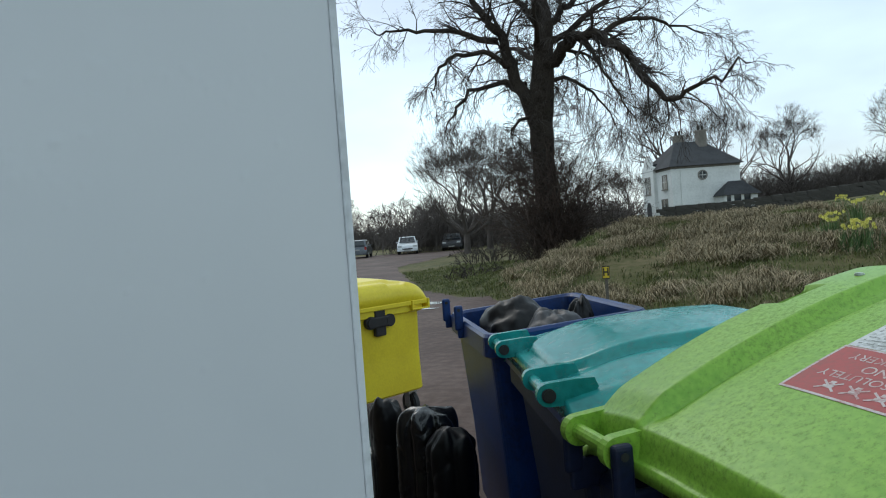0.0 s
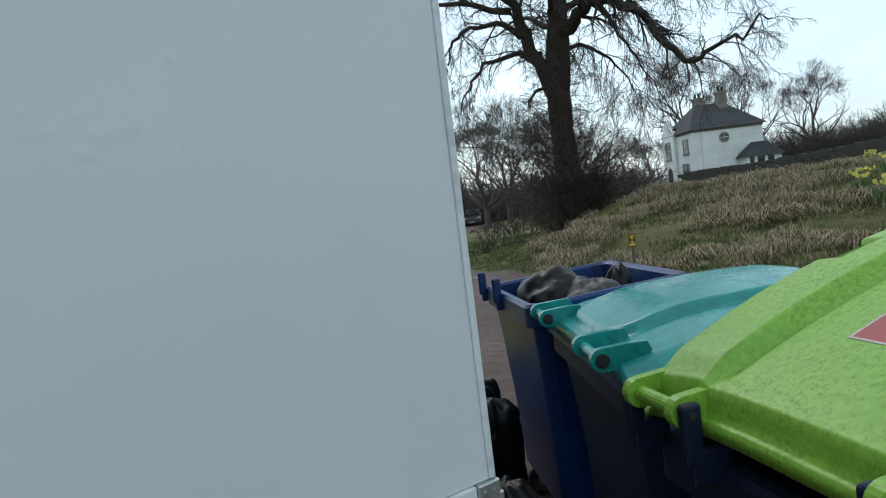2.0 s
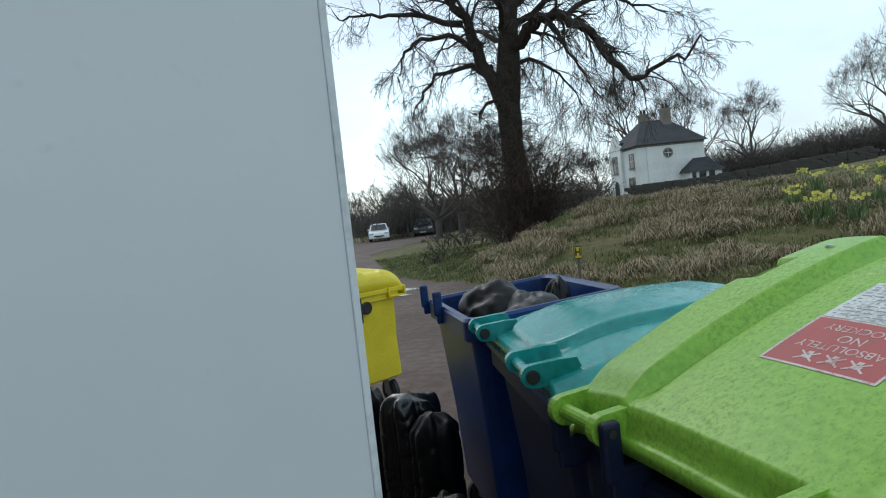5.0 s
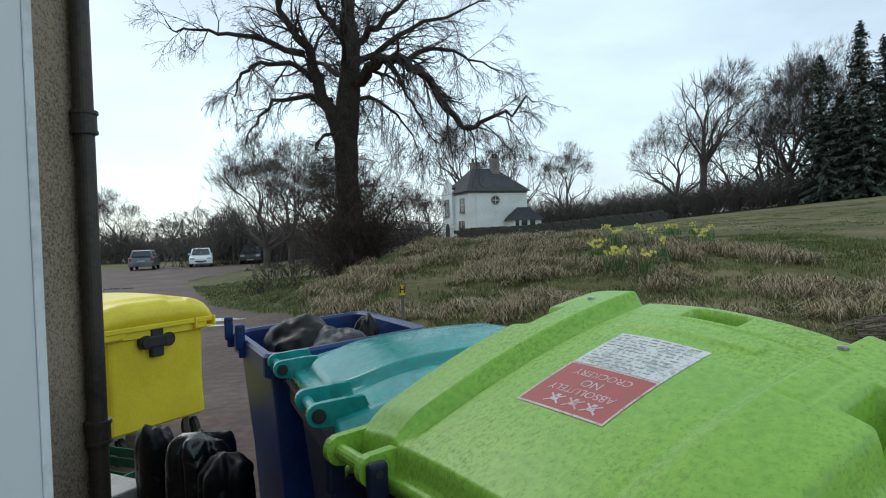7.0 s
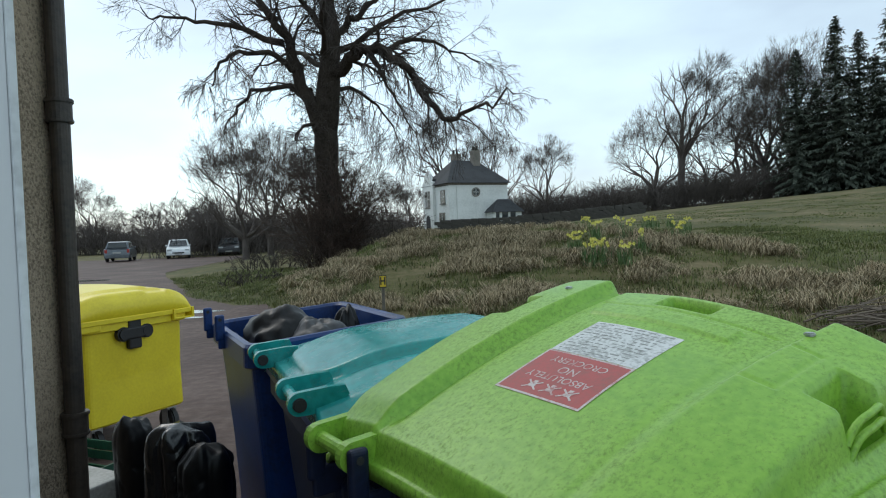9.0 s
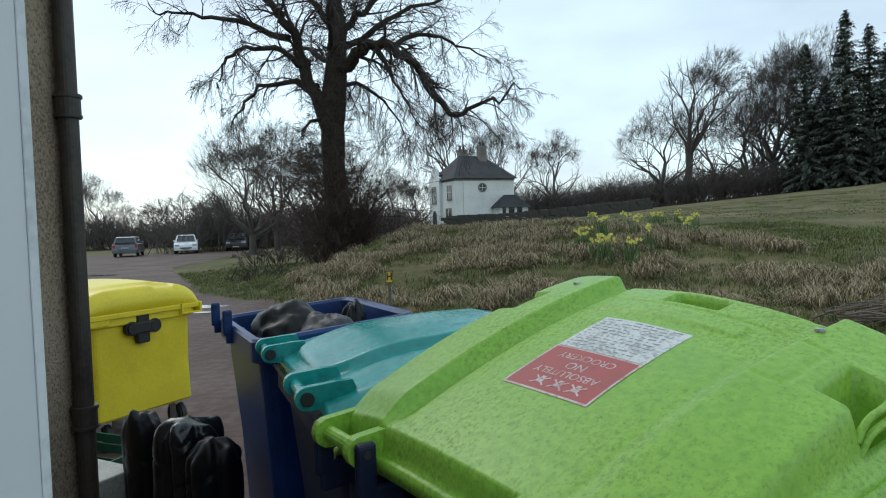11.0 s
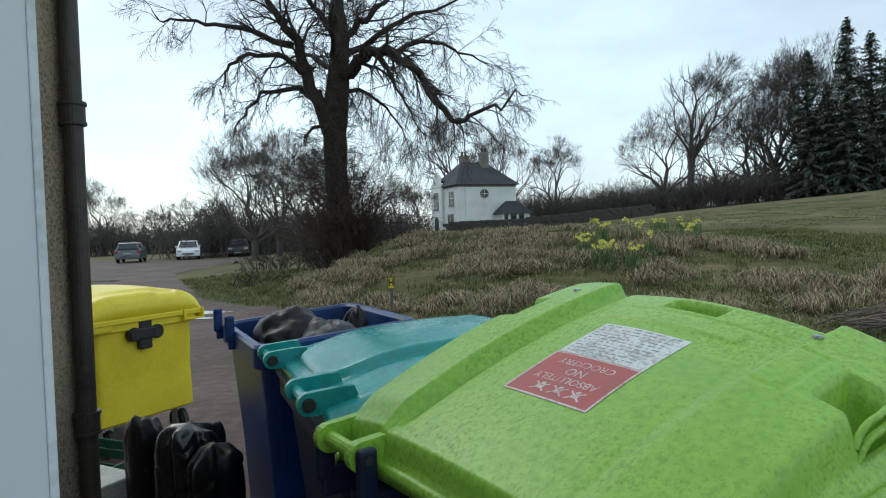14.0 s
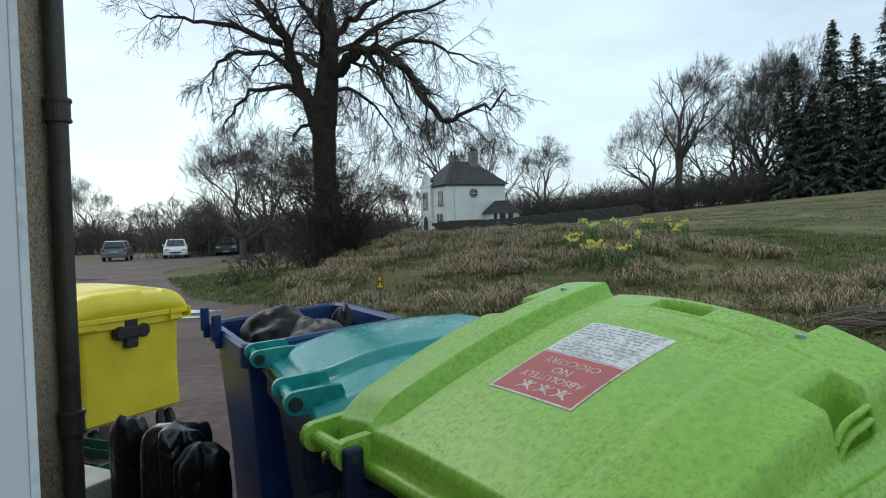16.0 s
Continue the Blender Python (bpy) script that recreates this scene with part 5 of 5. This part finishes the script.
# ---- marker post, brushwood, rails ----
SX, SY = -1.23, 10.53
sg = thing("hydrant_marker", pose(SX, SY, height(SX, SY) + 0.20, 0, 0, 6) @ Matrix.Diagonal((0.72, 0.72, 0.9, 1)), "small yellow hydrant marker plate on a short post", "marker post")
part("post", boxes((-0.035, 0.035, -0.03, 0.03, -0.45, 0.56), bevel=0.006), M["post"], sg)
plate = part("plate", boxes((-0.085, 0.085, -0.045, -0.033, 0.37, 0.60), bevel=0.004), M["sign"], sg, "yellow plate with a black letter H")
part("plate_border", boxes((-0.085, 0.085, -0.049, -0.0462, 0.585, 0.60), (-0.085, 0.085, -0.049, -0.0462, 0.37, 0.385), (-0.085, -0.072, -0.049, -0.0462, 0.3855, 0.5845), (0.072, 0.085, -0.049, -0.0462, 0.3855, 0.5845)), M["black"], plate)
ltr = mesh_part("letter", text_mesh("H", 0.19, 0.006), M["black"], plate)
ltr.matrix_basis = pose(0, -0.048, 0.487, 90, 0, 0)

random.seed(61)
bx, by = 4.9, 7.4
brush = thing("brushwood_pile", pose(bx, by, height(bx, by)), "low pile of cut branches lying on the grass", "brushwood")
for k in range(62):
    ms = Mesher()
    L = random.uniform(0.9, 2.0)
    a = random.gauss(0.12, 0.22)
    p = Vector((random.uniform(-0.75, 0.4), random.uniform(-0.35, 0.35), random.uniform(0.02, 0.26)))
    d = Vector((math.cos(a), math.sin(a), random.gauss(0.02, 0.08)))
    pts = [p + d * (L * i / 5) + Vector((random.gauss(0, 0.02), random.gauss(0, 0.02), random.gauss(0, 0.02))) for i in range(6)]
    r = random.uniform(0.006, 0.017)
    ms.limb(pts, [r * (1 - 0.12 * i) for i in range(6)], 5)
    mesh_part("branch", ms.mesh("branch"), M["stick"], brush)
rp = thing("metal_stake", pose(5.15, 7.0, height(5.15, 7.0)), "dark metal stake with a cross rail beside the brushwood", "stake")
part("upright", tubes(((0, 0, -0.1), (0, 0, 0.95), 0.022), n=8), M["iron"], rp)
part("rail", tubes(((0, 0, 0.92), (0.9, 0.1, 0.90), 0.018), n=8), M["iron"], rp)

# ---- daffodils ----
random.seed(71)


def bloom_mesh():
    """One trumpet flower, facing along -y."""
    fl = Mesher()
    for j in range(6):
        w = j * math.pi / 3
        d, e = Vector((math.cos(w), 0, math.sin(w))), Vector((-math.sin(w), 0, math.cos(w))) * 0.017
        b = len(fl.v)
        fl.v += [Vector((0, 0, 0)), d * 0.024 + e, d * 0.040 + Vector((0, -0.006, 0)), d * 0.024 - e]
        fl.f.append((b, b + 1, b + 2, b + 3))
    fl.limb([Vector((0, 0, 0)), Vector((0, -0.03, 0))], [0.011, 0.018], 6)
    me = fl.mesh("bloom")
    me.materials.append(M["petal"])
    return me


BLOOM = bloom_mesh()


def daffodils(x, y, n, r):
    base = Vector((x, y, height(x, y)))
    t = thing("daffodils", Matrix.Translation(base), "clump of yellow daffodils flowering in the rough grass", "flowers", "daffodil clumps")
    lv = Mesher()
    for k in range(n * 6):
        a, q = random.uniform(0, 6.283), r * math.sqrt(random.random())
        p = Vector((q * math.cos(a), q * math.sin(a), -0.03))
        tip = p + Vector((random.gauss(0, 0.10), random.gauss(0, 0.10), random.uniform(0.24, 0.44)))
        lv.blade(p, tip, 0.011, Vector((0, 0, 0.03)))
    for k in range(int(n * 1.4)):
        a, q = random.uniform(0, 6.283), 0.75 * r * math.sqrt(random.random())
        p = Vector((q * math.cos(a), q * math.sin(a), -0.02))
        top = p + Vector((random.gauss(0, 0.04), random.gauss(0, 0.04), random.uniform(0.36, 0.52)))
        lv.limb([p, (p + top) / 2, top], [0.004, 0.004, 0.003], 3)
        o = new("bloom", BLOOM)
        o.parent = t
        o.matrix_basis = pose(top.x, top.y, top.z, random.gauss(-5, 14), 0, random.gauss(0, 45))
    mesh_part("foliage", lv.mesh("foliage"), M["leaf"], t)


for x, y, n, r in ((2.53, 13.55, 12, 0.2), (2.72, 12.51, 22, 0.3), (3.22, 12.18, 6, 0.16), (4.53, 22.88, 10, 0.26), (3.22, 14.78, 7, 0.16), (3.94, 14.74, 7, 0.16), (7.39, 24.77, 22, 0.36), (8.51, 25.81, 7, 0.2), (7.99, 22.58, 9, 0.22), (4.93, 14.25, 8, 0.2), (3.87, 13.25, 5, 0.22), (4.04, 16.05, 4, 0.14)):
    daffodils(x, y, n, r)

# ---- grass ----
random.seed(81)


def grass(name, count, area, tall, width, blades, material, label, tuft, keep, up=0.7):
    ms = Mesher()
    made = 0
    while made < count:
        x, y = random.uniform(area[0], area[1]), random.uniform(area[2], area[3]) ** 1.0
        if x < road_edge(y) + 0.25 or (abs(x - SX) < 0.45 and abs(y - SY + 0.4) < 0.9) or not keep(x, y):
            continue
        made += 1
        z = height(x, y) - 0.02
        s = random.uniform(0.5, 1.25)
        lean = Vector((0.35 * noise.noise((x * 0.9, y * 0.9, 31)), 0.35 * noise.noise((x * 0.9, y * 0.9, 47)) - 0.05, 0)) * tall * 2
        for k in range(blades):
            p = Vector((x + random.gauss(0, tuft), y + random.gauss(0, tuft), z))
            a = random.uniform(0, 6.283)
            out = random.uniform(0.25, 1.0) * tall * s
            tip = p + Vector((math.cos(a) * out * 0.75, math.sin(a) * out * 0.85, tall * s * random.uniform(0.02, up))) + lean * s
            ms.blade(p, tip, width, Vector((0, 0, tall * s * 0.28)))
    return tagged(mesh_part(name, ms.mesh(name), M[material]), label, "grass", kind="stuff")


def bank(x, y):
    return min(0.26 * (x + 4.9), 0.044 * x + 0.103 * y - 0.97)


def mottled(x, y, lo):
    return noise.noise((x * 0.55, y * 0.55, 12)) + 0.6 * noise.noise((x * 1.7, y * 1.7, 4)) > lo + random.uniform(-0.15, 0.15)


def mound(x, y):
    """True on the rough bank, whose tall grass ends nearer as it runs out into the field."""
    return y < 19 - 1.9 * max(0, x - 3.2) + 1.2 * noise.noise((x * 0.6, y * 0.6, 21))


grass("dry_grass", 1050, (-6, 9, 5, 22), 0.56, 0.006, 40, "blade", "straw-coloured tussocks of dead grass on the bank", 0.07, lambda x, y: 0.10 < bank(x, y) + random.uniform(-0.08, 0.08) and bank(x, y) < 1.3 and mound(x, y) and mottled(x, y, 0.16), 0.34)
grass("matted_grass", 2000, (-9, 10, 5, 24), 0.30, 0.006, 13, "blade", "flattened dead grass between the tussocks", 0.10, lambda x, y: bank(x, y) > 0.15 + random.uniform(-0.15, 0.15) and mound(x, y) and mottled(x, y, 0.02), 0.20)
grass("green_grass", 17000, (-14, 12, 4.5, 24), 0.15, 0.006, 9, "green_blade", "short green grass on the verge and bank", 0.07, lambda x, y: mottled(x, y + 40, -0.35) or bank(x, y) < 0.22, 0.8)
grass("field_grass", 9000, (3, 32, 9, 52), 0.11, 0.012, 7, "green_blade", "rough short grass of the field", 0.16, lambda x, y: not mound(x, y) and mottled(x * 0.5, y * 0.5, -0.1), 0.5)
